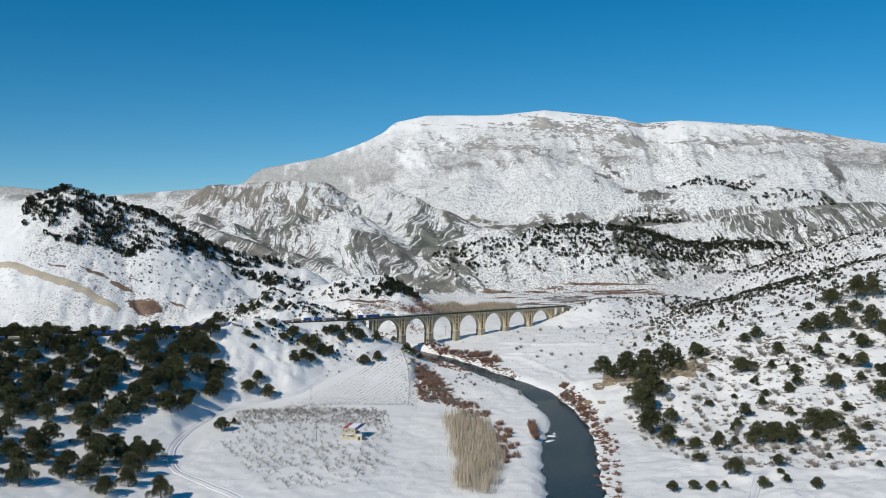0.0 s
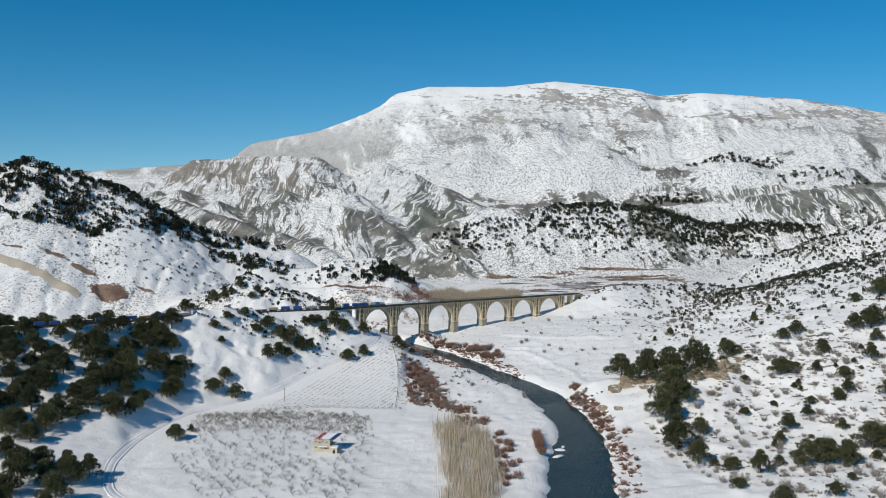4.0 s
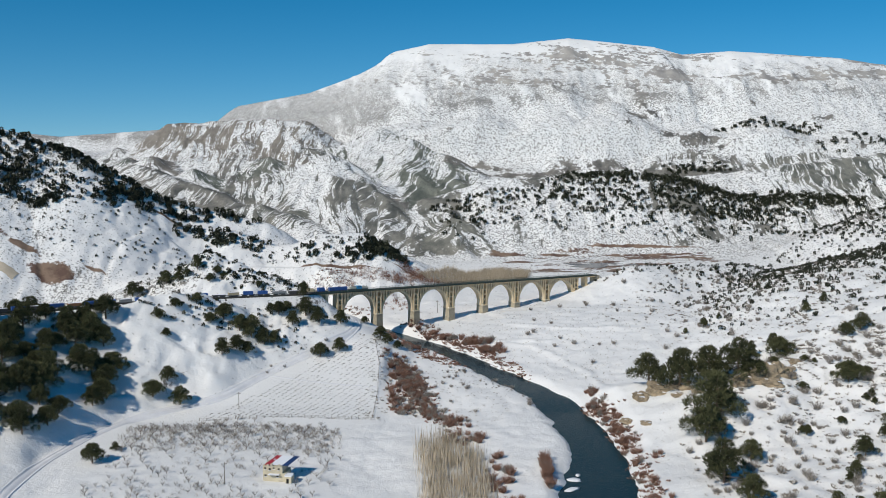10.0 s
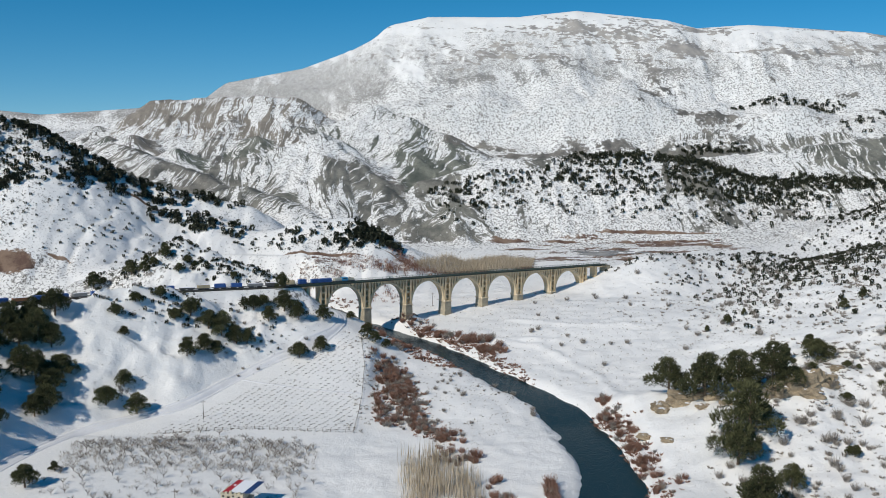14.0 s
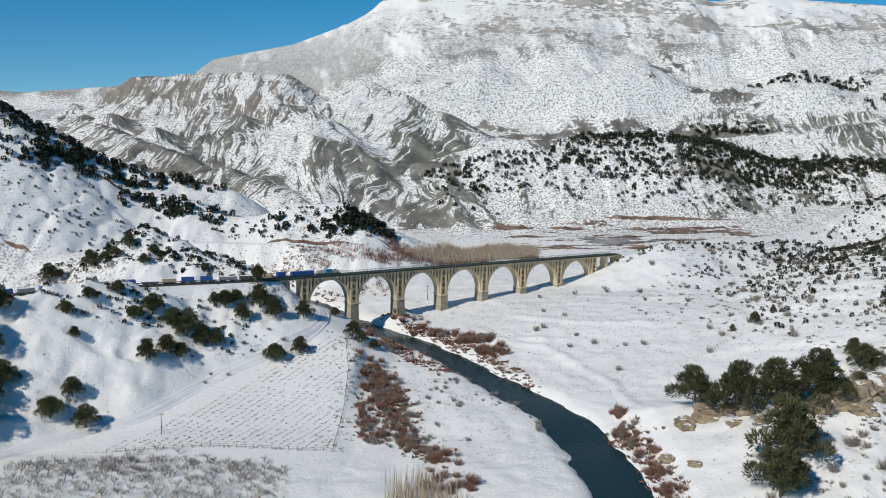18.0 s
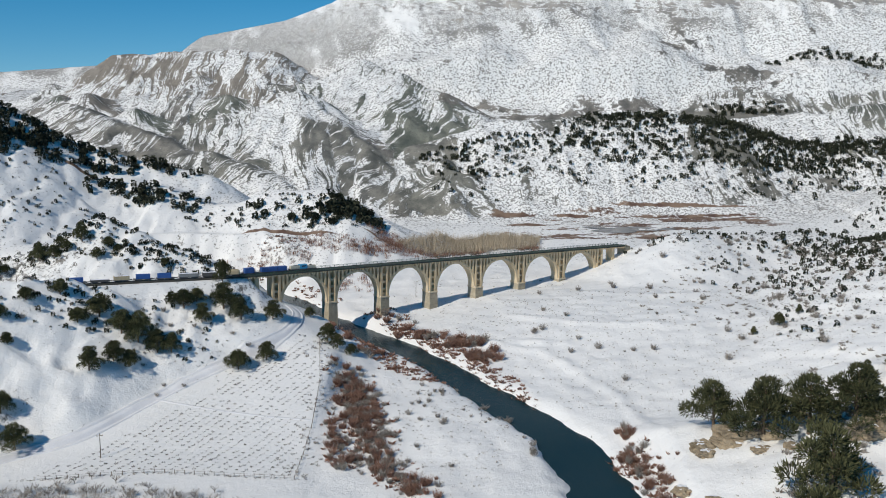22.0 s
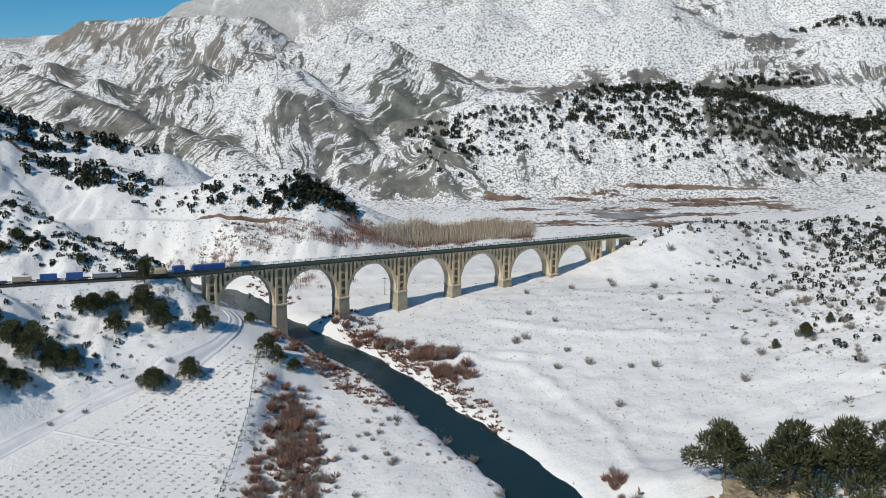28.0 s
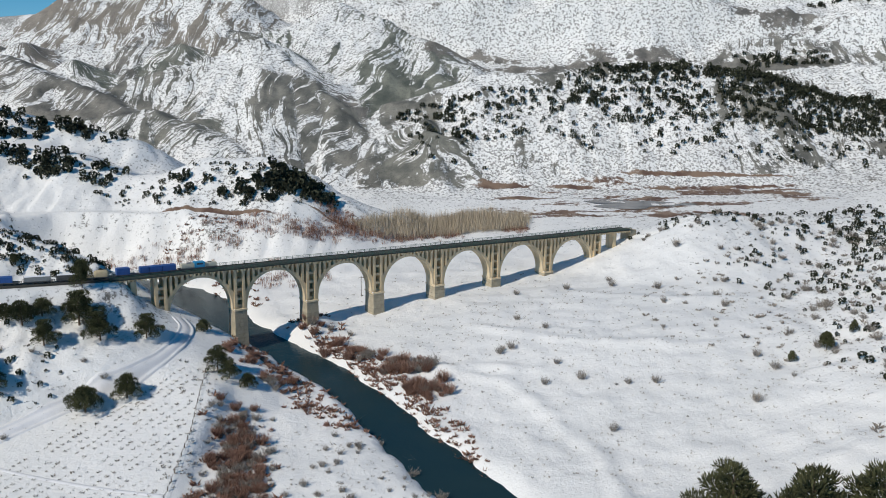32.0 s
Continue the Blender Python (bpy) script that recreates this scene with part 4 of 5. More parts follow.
for places, label, group in (
        (HILL_PINES, "dark green pine on the snowy slope below the railway", "pines below the railway"),
        (UPPER_PINES, "dark green pine on the snowy hill above the railway", "pines above the railway"),
        (ROAD_PINES, "dark green pine beside the snowy track", "pines by the track"),
        (BLUFF_PINES, "dense dark green pine on the rocky bluff over the river", "pines on the bluff"),
        (SLOPE_PINES, "tall dark pine high on the snowy slope", "pines on the upper slope"),
        (LOW_PINES, "olive green pine among shrubs on the snowy slope", "pines on the lower slope")):
    for x, y, w in places:
        plant_pine(x, y, w, label, group)
tall_pine = plant_pine(-18.8, -18.4, 6.5, "tall narrow dark pine beside the end of the viaduct", "pines above the railway")
tall_pine.scale.z = 1.35
# junipers on the slope
for k in range(84):
    x, y = plant_rng.uniform(172, 345), plant_rng.uniform(-335, -120)
    if x < 190 and y > -180:
        continue
    plant_pine(x, y, plant_rng.uniform(3.0, 7.5), "small olive green juniper among the shrubs", "junipers on the slope").name = "juniper_tree"


def inside(x, y, poly):
    odd = False
    for (ax, ay), (bx, by) in zip(poly, poly[1:] + poly[:1]):
        if (ay > y) != (by > y) and x < ax + (y - ay) * (bx - ax) / (by - ay):
            odd = not odd
    return odd


def rail_gap(x, y):
    return float(along(np.array([x]), np.array([y]), [(px, py, 0) for px, py in RAIL_LEFT])[0][0])




def track_gap(x, y):
    return float(along(np.array([x]), np.array([y]), [(px, py, 0) for px, py in TRACK])[0][0])


WOOD = [(-255, -40), (-215, -30), (-143, -92), (-108, -84), (-93, -122), (-107, -168), (-124, -192), (-147, -218), (-170, -225), (-215, -215), (-275, -110)]
STRAGGLERS = [(-200, -236), (-158, -240), (-118, -236), (-96, -268), (-86, -310), (-165, -330), (-215, -290)]
for poly, count, w0, w1, apart in ((WOOD, 150, 10, 16, 6.4), (STRAGGLERS, 34, 10, 15, 8.5)):
    done, tries = [], 0
    x0, x1 = min(q[0] for q in poly), max(q[0] for q in poly)
    y0, y1 = min(q[1] for q in poly), max(q[1] for q in poly)
    while len(done) < count and tries < 20000:
        tries += 1
        x, y = plant_rng.uniform(x0, x1), plant_rng.uniform(y0, y1)
        if not inside(x, y, poly) or rail_gap(x, y) < 9 or track_gap(x, y) < 6.5 or any(math.hypot(x - a, y - b) < apart for a, b in done):
            continue
        done.append((x, y))
        plant_pine(x, y, plant_rng.uniform(w0, w1), "dark pine in the wood on the snowy spur", "pines of the wood")


# pines close along the railway where it runs behind the wood
for k in range(20):
    spot, heading = rail_line(165 + k * 9.5)
    off = (7.5 + 3 * (k % 3)) * (1 if k % 4 else -1)
    plant_pine(spot.x - heading.y * off, spot.y + heading.x * off, plant_rng.uniform(9, 14), "dark pine beside the railway above the wood", "pines of the wood")


def scatter(name, label, category, templates, xs, ys, sizes, material, rng, sink=0.1, tall=None):
    """Many small plants joined into one mesh."""
    zs = height(xs, ys) - sink
    allv, allf, off = [], [], 0
    for x, y, z, s in zip(xs, ys, zs, sizes):
        tv, tf = templates[rng.randrange(len(templates))]
        a = rng.uniform(0, 6.283)
        c, d = math.cos(a) * s, math.sin(a) * s
        v = np.empty_like(tv)
        v[:, 0], v[:, 1], v[:, 2] = tv[:, 0] * c - tv[:, 1] * d + x, tv[:, 0] * d + tv[:, 1] * c + y, tv[:, 2] * s * rng.uniform(0.85, 1.2) + z
        allv.append(v)
        allf.append(tf + off)
        off += len(tv)
    co, quads = np.concatenate(allv), np.concatenate(allf)
    me = bpy.data.meshes.new(name)
    me.vertices.add(len(co))
    me.vertices.foreach_set("co", co.ravel())
    me.loops.add(quads.size)
    me.polygons.add(len(quads))
    me.loops.foreach_set("vertex_index", quads.ravel())
    me.polygons.foreach_set("loop_start", np.arange(0, quads.size, 4))
    me.update()
    me.materials.append(material)
    return tagged(new(name, me), label, category, kind="stuff")


def template(seed, count, shape):
    """Verts and quads of a small plant: 'tree' a ragged pine, 'stem' upright stalks, 'vine' a low tangle."""
    rng = random.Random(seed)
    ps, ws, ls, wd = [], [], [], []
    for k in range(count):
        a = rng.uniform(0, 6.283)
        if shape == "tree":
            f = k / count
            r = math.sqrt(max(0.05, 1 - (1.7 * f - 0.7) ** 2)) * rng.uniform(0.3, 1.0)
            ps.append((math.cos(a) * r * 0.42, math.sin(a) * r * 0.42, 0.05 + 0.95 * f))
            ws.append((math.cos(a), math.sin(a), rng.uniform(-0.1, 1.1)))
            ls.append(rng.uniform(0.25, 0.46)), wd.append(rng.uniform(0.36, 0.52))
        elif shape in ("sapling", "poplar"):
            r = rng.uniform(0, 0.28 if shape == "sapling" else 0.5)
            ps.append((math.cos(a) * r, math.sin(a) * r, -0.02))
            ws.append((rng.uniform(-0.1, 0.1), rng.uniform(-0.1, 0.1), 1))
            ls.append(rng.uniform(0.5, 1.1)), wd.append(0.022 if shape == "sapling" else 0.016)
        elif shape == "shoots":
            r = rng.uniform(0, 0.35)
            ps.append((math.cos(a) * r, math.sin(a) * r, rng.uniform(-0.05, 0.5)))
            ws.append((math.cos(a) * 0.6, math.sin(a) * 0.6, rng.uniform(0.5, 1.2)))
            ls.append(rng.uniform(0.4, 0.9)), wd.append(0.05)
        elif shape == "stem":
            r = rng.uniform(0, 1)
            ps.append((math.cos(a) * r, math.sin(a) * r, -0.1))
            ws.append((rng.uniform(-0.12, 0.12), rng.uniform(-0.12, 0.12), 1))
            ls.append(rng.uniform(0.6, 1.1)), wd.append(0.035)
        else:
            ps.append((math.cos(a) * 0.1, math.sin(a) * 0.1, 0))
            ws.append((math.cos(a), math.sin(a), rng.uniform(0.3, 1.2)))
            ls.append(rng.uniform(0.5, 1.0)), wd.append(0.22)
    v, fc = blades(rng, ps, ws, ls, wd)
    return np.array([tuple(q) for q in v]), np.array(fc)


far_trees = [template(s, 34, "tree") for s in range(40, 45)]
wr = random.Random(77)


def belt(pts, count, front, back, x_pow=1.0):
    """Places strewn along a line, front metres towards -y and back metres behind."""
    xs, ys = [], []
    for _ in range(count):
        t = wr.random() ** x_pow * (len(pts) - 1)
        k = min(int(t), len(pts) - 2)
        f = t - k
        x = pts[k][0] * (1 - f) + pts[k + 1][0] * f
        y = pts[k][1] * (1 - f) + pts[k + 1][1] * f
        xs.append(x + wr.gauss(0, 4))
        ys.append(y - wr.uniform(-back, front) * wr.random() ** 0.5)
    return xs, ys


def blob(cx, cy, rx, ry, count):
    xs, ys = [], []
    for _ in range(count):
        a, r = wr.uniform(0, 6.283), math.sqrt(wr.random())
        xs.append(cx + math.cos(a) * rx * r), ys.append(cy + math.sin(a) * ry * r)
    return xs, ys


def joined(*sets):
    return sum((s[0] for s in sets), []), sum((s[1] for s in sets), [])


def far_wood(label, places, lo, hi):
    xs, ys = places
    scatter("far_wood", label, "woods", far_trees, xs, ys, [wr.uniform(lo, hi) for _ in xs], FAR_NEEDLES, wr)


def strewn(poly, count):
    """Places strewn over a stretch of the plan, in loose clumps."""
    xs, ys = [], []
    x0, x1 = min(q[0] for q in poly), max(q[0] for q in poly)
    y0, y1 = min(q[1] for q in poly), max(q[1] for q in poly)
    while len(xs) < count:
        x, y = wr.uniform(x0, x1), wr.uniform(y0, y1)
        if inside(x, y, poly) and wr.random() < 0.55 + 0.75 * float(vnoise(x / 16, y / 11, 84)):
            xs.append(x), ys.append(y)
    return xs, ys


far_wood("dark pines strewn over the far snowy hill and its crest", joined(
    belt([(190, 352), (250, 356), (300, 356), (353, 354), (420, 344), (470, 334)], 420, 18, 2),
    belt([(70, 322), (113, 330), (188, 335), (250, 335), (330, 335), (420, 330)], 520, 56, 0), blob(270, 335, 110, 24, 330), blob(360, 336, 90, 20, 300), belt([(300, 354), (353, 352), (420, 342), (480, 332)], 160, 10, 2)), 1.6, 3.4)
WEST_BAND = [(-345, 172), (-253, 176), (-215, 182), (-181, 189), (-120, 199), (-83, 204), (-95, 192), (-134, 178), (-168, 162), (-186, 140), (-224, 118), (-292, 108), (-335, 128)]
far_wood("dark pines massed on the flank and ridge of the western hill", joined(
    belt([(-330, 180), (-305, 178), (-231, 176), (-194, 186), (-157, 196), (-83, 202)], 170, 12, 3),
    strewn(WEST_BAND, 620), blob(-150, 168, 60, 14, 40)), 2.2, 4.4)
KNOLL_FACE = [(-26, 146), (-10, 153), (6, 158), (26, 157), (42, 152), (34, 143), (10, 134), (-4, 132), (-14, 138)]
far_wood("cluster of dark pines on the face of the knoll behind the viaduct", joined(
    strewn(KNOLL_FACE, 120), blob(14, 147, 14, 6, 50), blob(-40, 144, 14, 8, 14), blob(-90, 158, 30, 8, 40), blob(-120, 160, 30, 10, 34)), 2.0, 4.0)
far_wood("dark bushes strewn over the eastern slopes", joined(
    blob(400, 120, 130, 120, 900), blob(340, 50, 100, 80, 300), blob(330, -20, 110, 70, 260), blob(420, 10, 90, 90, 460), blob(280, 150, 80, 40, 160), blob(330, 95, 80, 60, 160), blob(470, 232, 80, 36, 320), blob(520, 330, 80, 30, 200), blob(420, 240, 40, 30, 120)), 0.9, 2.5)
far_wood("dark juniper bushes dotted over the near snowy hillsides", joined(
    blob(-95, 40, 70, 30, 150), blob(-78, 6, 42, 12, 190), blob(-45, 4, 26, 10, 150), blob(-85, -62, 30, 12, 70), blob(-40, -50, 34, 14, 50), blob(-20, 145, 60, 14, 110), blob(-190, 120, 70, 40, 220), blob(240, 118, 70, 14, 110), blob(290, 60, 80, 60, 200), blob(-110, 25, 40, 20, 90)), 0.6, 1.9)
far_wood("sparse dark trees on the distant plateau", joined(
    blob(60, 318, 4, 3, 8), blob(330, 400, 40, 8, 60), blob(520, 420, 60, 12, 60), blob(420, 446, 60, 8, 80), blob(-20, 446, 8, 2, 10)), 2.0, 3.4)

for x, y, w in ((223.6, -14.5, 5.5), (212, -17, 3), (235, -6, 3.2), (272, -49, 5), (285, -40, 5), (237, -95, 7), (223, -104, 6)):
    plant_pine(x, y, w, "small lone pine on the snowy river plain", "lone pines of the plain").scale.z *= 1.5
# bare shrubs
GREY_SHRUBS = [shrub_mesh(s, TWIG_GREY, 90, 0.8, 1.3, 0.036) for s in (1, 2, 3)]
RED_SHRUBS = [shrub_mesh(s, TWIG_RED, 130, 0.8, 1.25, 0.042) for s in (4, 5, 6)] + [shrub_mesh(7, TWIG_GREY, 90, 0.7, 1.4, 0.036)]


def plant_shrubs(name, meshes, xs, ys, sizes, label, group):
    zs = height(xs, ys)
    for x, y, z, s in zip(xs, ys, zs, sizes):
        ob = new(name, meshes[wr.randrange(len(meshes))])
        ob.matrix_basis = Matrix.Translation((x, y, z - 0.05)) @ Matrix.Rotation(wr.uniform(0, 6.28), 4, "Z") @ Matrix.Diagonal((s, s, s * wr.uniform(0.8, 1.1), 1))
        tagged(ob, label, "shrub", group)


def shrubs(name, meshes, places, lo, hi, label, group):
    plant_shrubs(name, meshes, places[0], places[1], [wr.uniform(lo, hi) for _ in places[0]], label, group)


shrubs("bare_shrub", GREY_SHRUBS, ([196, 214, 227, 229, 240, 137, 144, 167, 194, 206, 126, 125, 150, 183, 210, 236], [93, 88, 37, 13, 7, -8, -20, -25, -42, -20, 61, 31, -52, 62, 64, 22]), 1.8, 2.8, "leafless grey shrub on the snowy river plain", "shrubs on the plain")
shrubs("bare_shrub", GREY_SHRUBS, joined(blob(270, 50, 70, 65, 90), blob(245, -15, 45, 40, 34), blob(165, 20, 60, 60, 16), blob(230, 110, 50, 12, 30)), 0.8, 2.4, "leafless grey shrub on the snowy river plain", "shrubs on the plain")
shrubs("slope_shrub", GREY_SHRUBS, joined(blob(245, -215, 80, 100, 230), blob(290, -120, 70, 50, 50), blob(210, -165, 32, 34, 20)), 1.4, 3.4, "leafless grey-brown shrub on the snowy slope", "shrubs on the slope")
shrubs("small_shrub", GREY_SHRUBS, joined(blob(-60, -50, 60, 30, 24), blob(75, -85, 22, 40, 22), blob(80, -60, 14, 25, 10)), 0.8, 1.8, "small leafless shrub in the snow", "shrubs by the field")
willow_line = [(37, -46), (41, -60), (46, -76), (50, -92), (53, -108), (60, -124), (70, -140)]
shrubs("willow_shrub", RED_SHRUBS, joined(belt(willow_line, 130, 9, 7), blob(44, -88, 9, 34, 70), blob(34, -12, 8, 8, 16), blob(46, -24, 7, 5, 12)), 0.9, 2.8, "red-brown leafless willow bush near the river", "red willows by the river")
shrubs("river_shrub", GREY_SHRUBS, joined(belt(willow_line, 90, 13, 12), blob(48, -95, 14, 30, 30), belt([(88, -55), (104, -85), (110, -120)], 22, 8, 8)), 0.9, 2.2, "leafless grey shrub by the river", "shrubs by the river")
bank_line = [(129, -330), (144, -230), (146, -180), (142, -130), (138, -112)]
shrubs("bank_bush", RED_SHRUBS, joined(belt(bank_line, 90, 3, 3), blob(147, -160, 4, 28, 26), blob(140, -104, 3, 8, 12)), 0.9, 2.5, "red-brown leafless bush along the river bank", "red bushes on the bank")
shrubs("bank_bush", RED_SHRUBS, joined(blob(86, -6, 10, 6, 34), blob(95, -22, 7, 8, 26), belt([(52, 30), (64, 10), (78, -6)], 26, 3, 3), blob(106, -205, 1.4, 18, 34), blob(86, -225, 7, 42, 36), blob(72, -160, 10, 8, 14)), 1.4, 3.2, "red-brown leafless bush beside the water", "red bushes on the bank")

xs, ys = joined(blob(250, -205, 85, 105, 900), blob(300, -90, 90, 60, 500), blob(380, 40, 110, 100, 700), blob(260, 30, 90, 70, 260), blob(312, -180, 64, 80, 620))
scatter("slope_brush", "thin grey-brown brush strewn over the snowy slope", "brush", [template(s, 16, "vine") for s in (97, 98, 99)], xs, ys, [wr.uniform(0.8, 2.3) for _ in xs], TWIG_GREY, wr)
# the orchard
orchard_kinds = []
for s in (21, 22, 23):
    limbs, twigs = orchard_mesh(s)
    orchard_kinds.append((limbs, twigs))


ORCHARD = [(-80, -146), (-35, -128), (15, -136), (22, -200), (12, -290), (-40, -300), (-84, -210)]
rows = []
u, v = Vector((0.84, 0.54)), Vector((-0.54, 0.84))
for i in range(-20, 20):
    for j in range(-30, 30):
        p = Vector((-30, -200)) + u * (i * 5.7) + v * (j * 5.7)
        if inside(p.x, p.y, ORCHARD) and math.hypot(p.x + 8, p.y + 205) > 14 and wr.random() < 0.6:
            rows.append((p.x + wr.uniform(-1.4, 1.4), p.y + wr.uniform(-1.4, 1.4), wr.uniform(0.7, 1.15)))
for k in range(40):
    x = wr.uniform(-78, 8)
    rows.append((x, -136 - abs(x + 30) * 0.12 - wr.uniform(0, 16), wr.uniform(0.7, 1.15)))
for x, y, s in rows:
    limbs, twigs = orchard_kinds[wr.randrange(3)]
    t = thing("orchard_tree", "leafless pruned fruit tree standing in snow", "tree", Matrix.Translation((x, y, ground_z(x, y))) @ Matrix.Rotation(wr.uniform(0, 6.28), 4, "Z"), "orchard trees")
    t.scale = (s, s, s)
    part("limb_frame", limbs, t)
    part("twig_crown", twigs, t)

xs = [wr.uniform(-84, 14) for _ in range(620)]
ys = [-136 - abs(x + 30) * 0.14 - 34 * wr.random() ** 1.3 for x in xs]
young = strewn(ORCHARD, 330)
xs, ys = xs + young[0], ys + young[1]
scatter("orchard_brush", "dense grey twigs of young trees at the orchard edge", "brush", [template(s, 18, "shoots") for s in (83, 84, 85)], xs, ys, [wr.uniform(1.3, 2.5) for _ in xs], TWIG_GREY, wr)
# the vineyard rows
VINEYARD = [(22, -29), (27.4, -66.1), (27.5, -95), (26.5, -126), (-17.4, -122.5), (-56, -128), (-42.6, -110), (-17, -80), (9.2, -43)]
vine_x, vine_y = [], []
for i in range(-60, 60):
    for j in range(-60, 60):
        p = Vector((-10, -90)) + Vector((0.53, 0.85)) * (i * 1.9) + Vector((0.85, -0.53)) * (j * 3.0)
        if inside(p.x, p.y, VINEYARD) and wr.random() < 0.88 and abs((p.y + 84) - (p.x - 29) * -0.22) > 1.2 and track_gap(p.x, p.y) > 3.5:
            vine_x.append(p.x + wr.uniform(-0.3, 0.3)), vine_y.append(p.y + wr.uniform(-0.3, 0.3))
scatter("vineyard_rows", "rows of low leafless vines poking through the snow", "vines", [template(s, 8, "vine") for s in (61, 62, 63)], vine_x, vine_y, [wr.uniform(0.6, 1.05) for _ in vine_x], VINE, wr)

# tan saplings, reeds and the poplar grove behind the viaduct
stems = [template(s, 26, "stem") for s in (71, 72, 73)]
rx, ry = [], []
REEDS = [(52, -162), (66, -158), (80, -190), (82, -250), (72, -315), (54, -305), (56, -230)]
while len(rx) < 420:
    x, y = wr.uniform(48, 95), wr.uniform(-320, -155)
    if inside(x, y, REEDS):
        rx.append(x), ry.append(y)
scatter("tan_saplings", "dense stand of tan leafless saplings near the river", "saplings", [template(s, 22, "poplar") for s in (74, 75, 76)], rx, ry, [wr.uniform(5.5, 10.5) for _ in rx], TWIG_TAN, wr)
gx, gy = [], []
GROVE = [(46, 140), (60, 140), (92, 158), (134, 174), (139, 196), (112, 204), (80, 180)]
while len(gx) < 1500:
    x, y = wr.uniform(40, 142), wr.uniform(128, 206)
    if inside(x, y, GROVE):
        gx.append(x), gy.append(y)
scatter("poplar_grove", "plantation of bare tan poplars behind the viaduct", "grove", [template(s, 16, "poplar") for s in (77, 78, 79)], gx, gy, [wr.uniform(3.8, 6.8) for _ in gx], TWIG_TAN, wr)
xs, ys = joined(belt([(24, 120), (45, 132), (75, 150), (95, 160)], 230, 6, 6), blob(44, 142, 14, 9, 120), blob(130, 172, 8, 6, 40), blob(-30, 112, 34, 6, 110), blob(14, 122, 22, 6, 90), blob(30, 92, 18, 16, 60))
scatter("dry_brush", "brown dry brush behind the viaduct", "brush", stems, xs, ys, [wr.uniform(1.6, 3.4) for _ in xs], TWIG_RED, wr)
xs, ys = joined(belt([(20, 60), (5, 80), (-8, 95), (-30, 112)], 60, 6, 6), belt([(44, 40), (56, 18), (70, 0), (82, -17), (97, -44), (112, -72)], 420, 3, 3), belt([(20, 20), (32, 0), (47, -18), (60, -36), (74, -52)], 240, 4, 4), belt(willow_line, 150, 14, 10), blob(46, -90, 13, 34, 60), belt(bank_line, 340, 3, 3), blob(-20, 118, 20, 5, 30), belt([(24, 8), (38, -6), (50, -20)], 70, 3, 3))
scatter("bank_brush", "brown tangled brush along the river bank", "brush", [template(s, 14, "vine") for s in (81, 82)], xs, ys, [wr.uniform(1.0, 2.4) for _ in xs], TWIG_RED, wr)
# dead grass and weeds poking through the snow of the plain
xs, ys = joined(blob(170, -10, 100, 75, 2300), blob(75, -90, 26, 60, 600), blob(240, -190, 85, 100, 1100), blob(-50, -46, 64, 30, 700), blob(320, 60, 120, 90, 700), blob(90, 60, 60, 50, 300))
scatter("winter_weeds", "tufts of dry weeds poking through the snow", "weeds", [template(s, 6, "vine") for s in (91, 92, 93)], xs, ys, [wr.uniform(0.3, 0.95) for _ in xs], TWIG_GREY, wr)

# ---- tracks, railway, train, hut and small things ----
def ribbon(name, pts, wide, lift, material, label, category, ruts=False, steps=8):
    """A road or track laid over the ground; ruts press two lanes into it."""
    fine = []
    for (ax, ay), (bx, by) in zip(pts, pts[1:]):
        fine += [(ax + (bx - ax) * k / steps, ay + (by - ay) * k / steps) for k in range(steps)]
    fine.append(pts[-1])
    for _ in range(6):
        fine = [fine[0]] + [((a[0] + 2 * b[0] + c[0]) / 4, (a[1] + 2 * b[1] + c[1]) / 4) for a, b, c in zip(fine, fine[1:], fine[2:])] + [fine[-1]]
    cross = (-1, -0.85, -0.66, -0.5, -0.34, 0, 0.34, 0.5, 0.66, 0.85, 1) if ruts else (-1, -0.5, 0, 0.5, 1)
    vs, fs, n = [], [], len(cross)
    for i, (x, y) in enumerate(fine):
        a, b = fine[max(i - 1, 0)], fine[min(i + 1, len(fine) - 1)]
        way = Vector((b[0] - a[0], b[1] - a[1], 0)).normalized()
        for c in cross:
            px, py = x + way.y * c * wide / 2, y - way.x * c * wide / 2
            dz = lift if abs(c) < 0.99 else -0.25
            if ruts and abs(abs(c) - 0.85) < 0.01:
                dz += 0.16
            if ruts and abs(abs(c) - 0.5) < 0.01:
                dz -= 0.26
            vs.append((px, py, ground_z(px, py) + dz))
    for i in range(len(fine) - 1):
        for c in range(n - 1):
            k = i * n + c
            fs.append((k, k + 1, k + n + 1, k + n))
    return tagged(new(name, mesh_of(name, vs, fs, material, True)), label, category, kind="structure")


TRACK_SNOW = simple("packed_snow", (0.76, 0.76, 0.77), 0.6, 0.08, 0.9, bumpy=0.3)
DIRT = simple("tan_dirt_road", (0.50, 0.43, 0.33), 0.9, 0.15, 0.5)
ribbon("track", TRACK, 5.4, 0.24, TRACK_SNOW, "snow-covered farm track with wheel ruts", "track", True)
ribbon("slope_track", [(186, -352), (205, -310), (230, -288), (259, -279), (300, -284)], 5.0, 0.25, TRACK_SNOW, "snowy track across the slope", "track", True)
ribbon("quarry_road", [(-420, 96), (-336, 87), (-300, 73), (-274, 67), (-249, 62), (-222, 55)], 9.0, 0.5, DIRT, "bare tan dirt road below the quarry", "road")
ribbon("field_path", [(-30, -78), (-8, -84), (12, -88), (29, -90)], 1.6, 0.14, TRACK_SNOW, "narrow trodden path across the vineyard", "path")


# railway west of the viaduct
def rail_top(p):
    return deck_z(p.x * 0.829 + p.y * 0.559) - 0.86


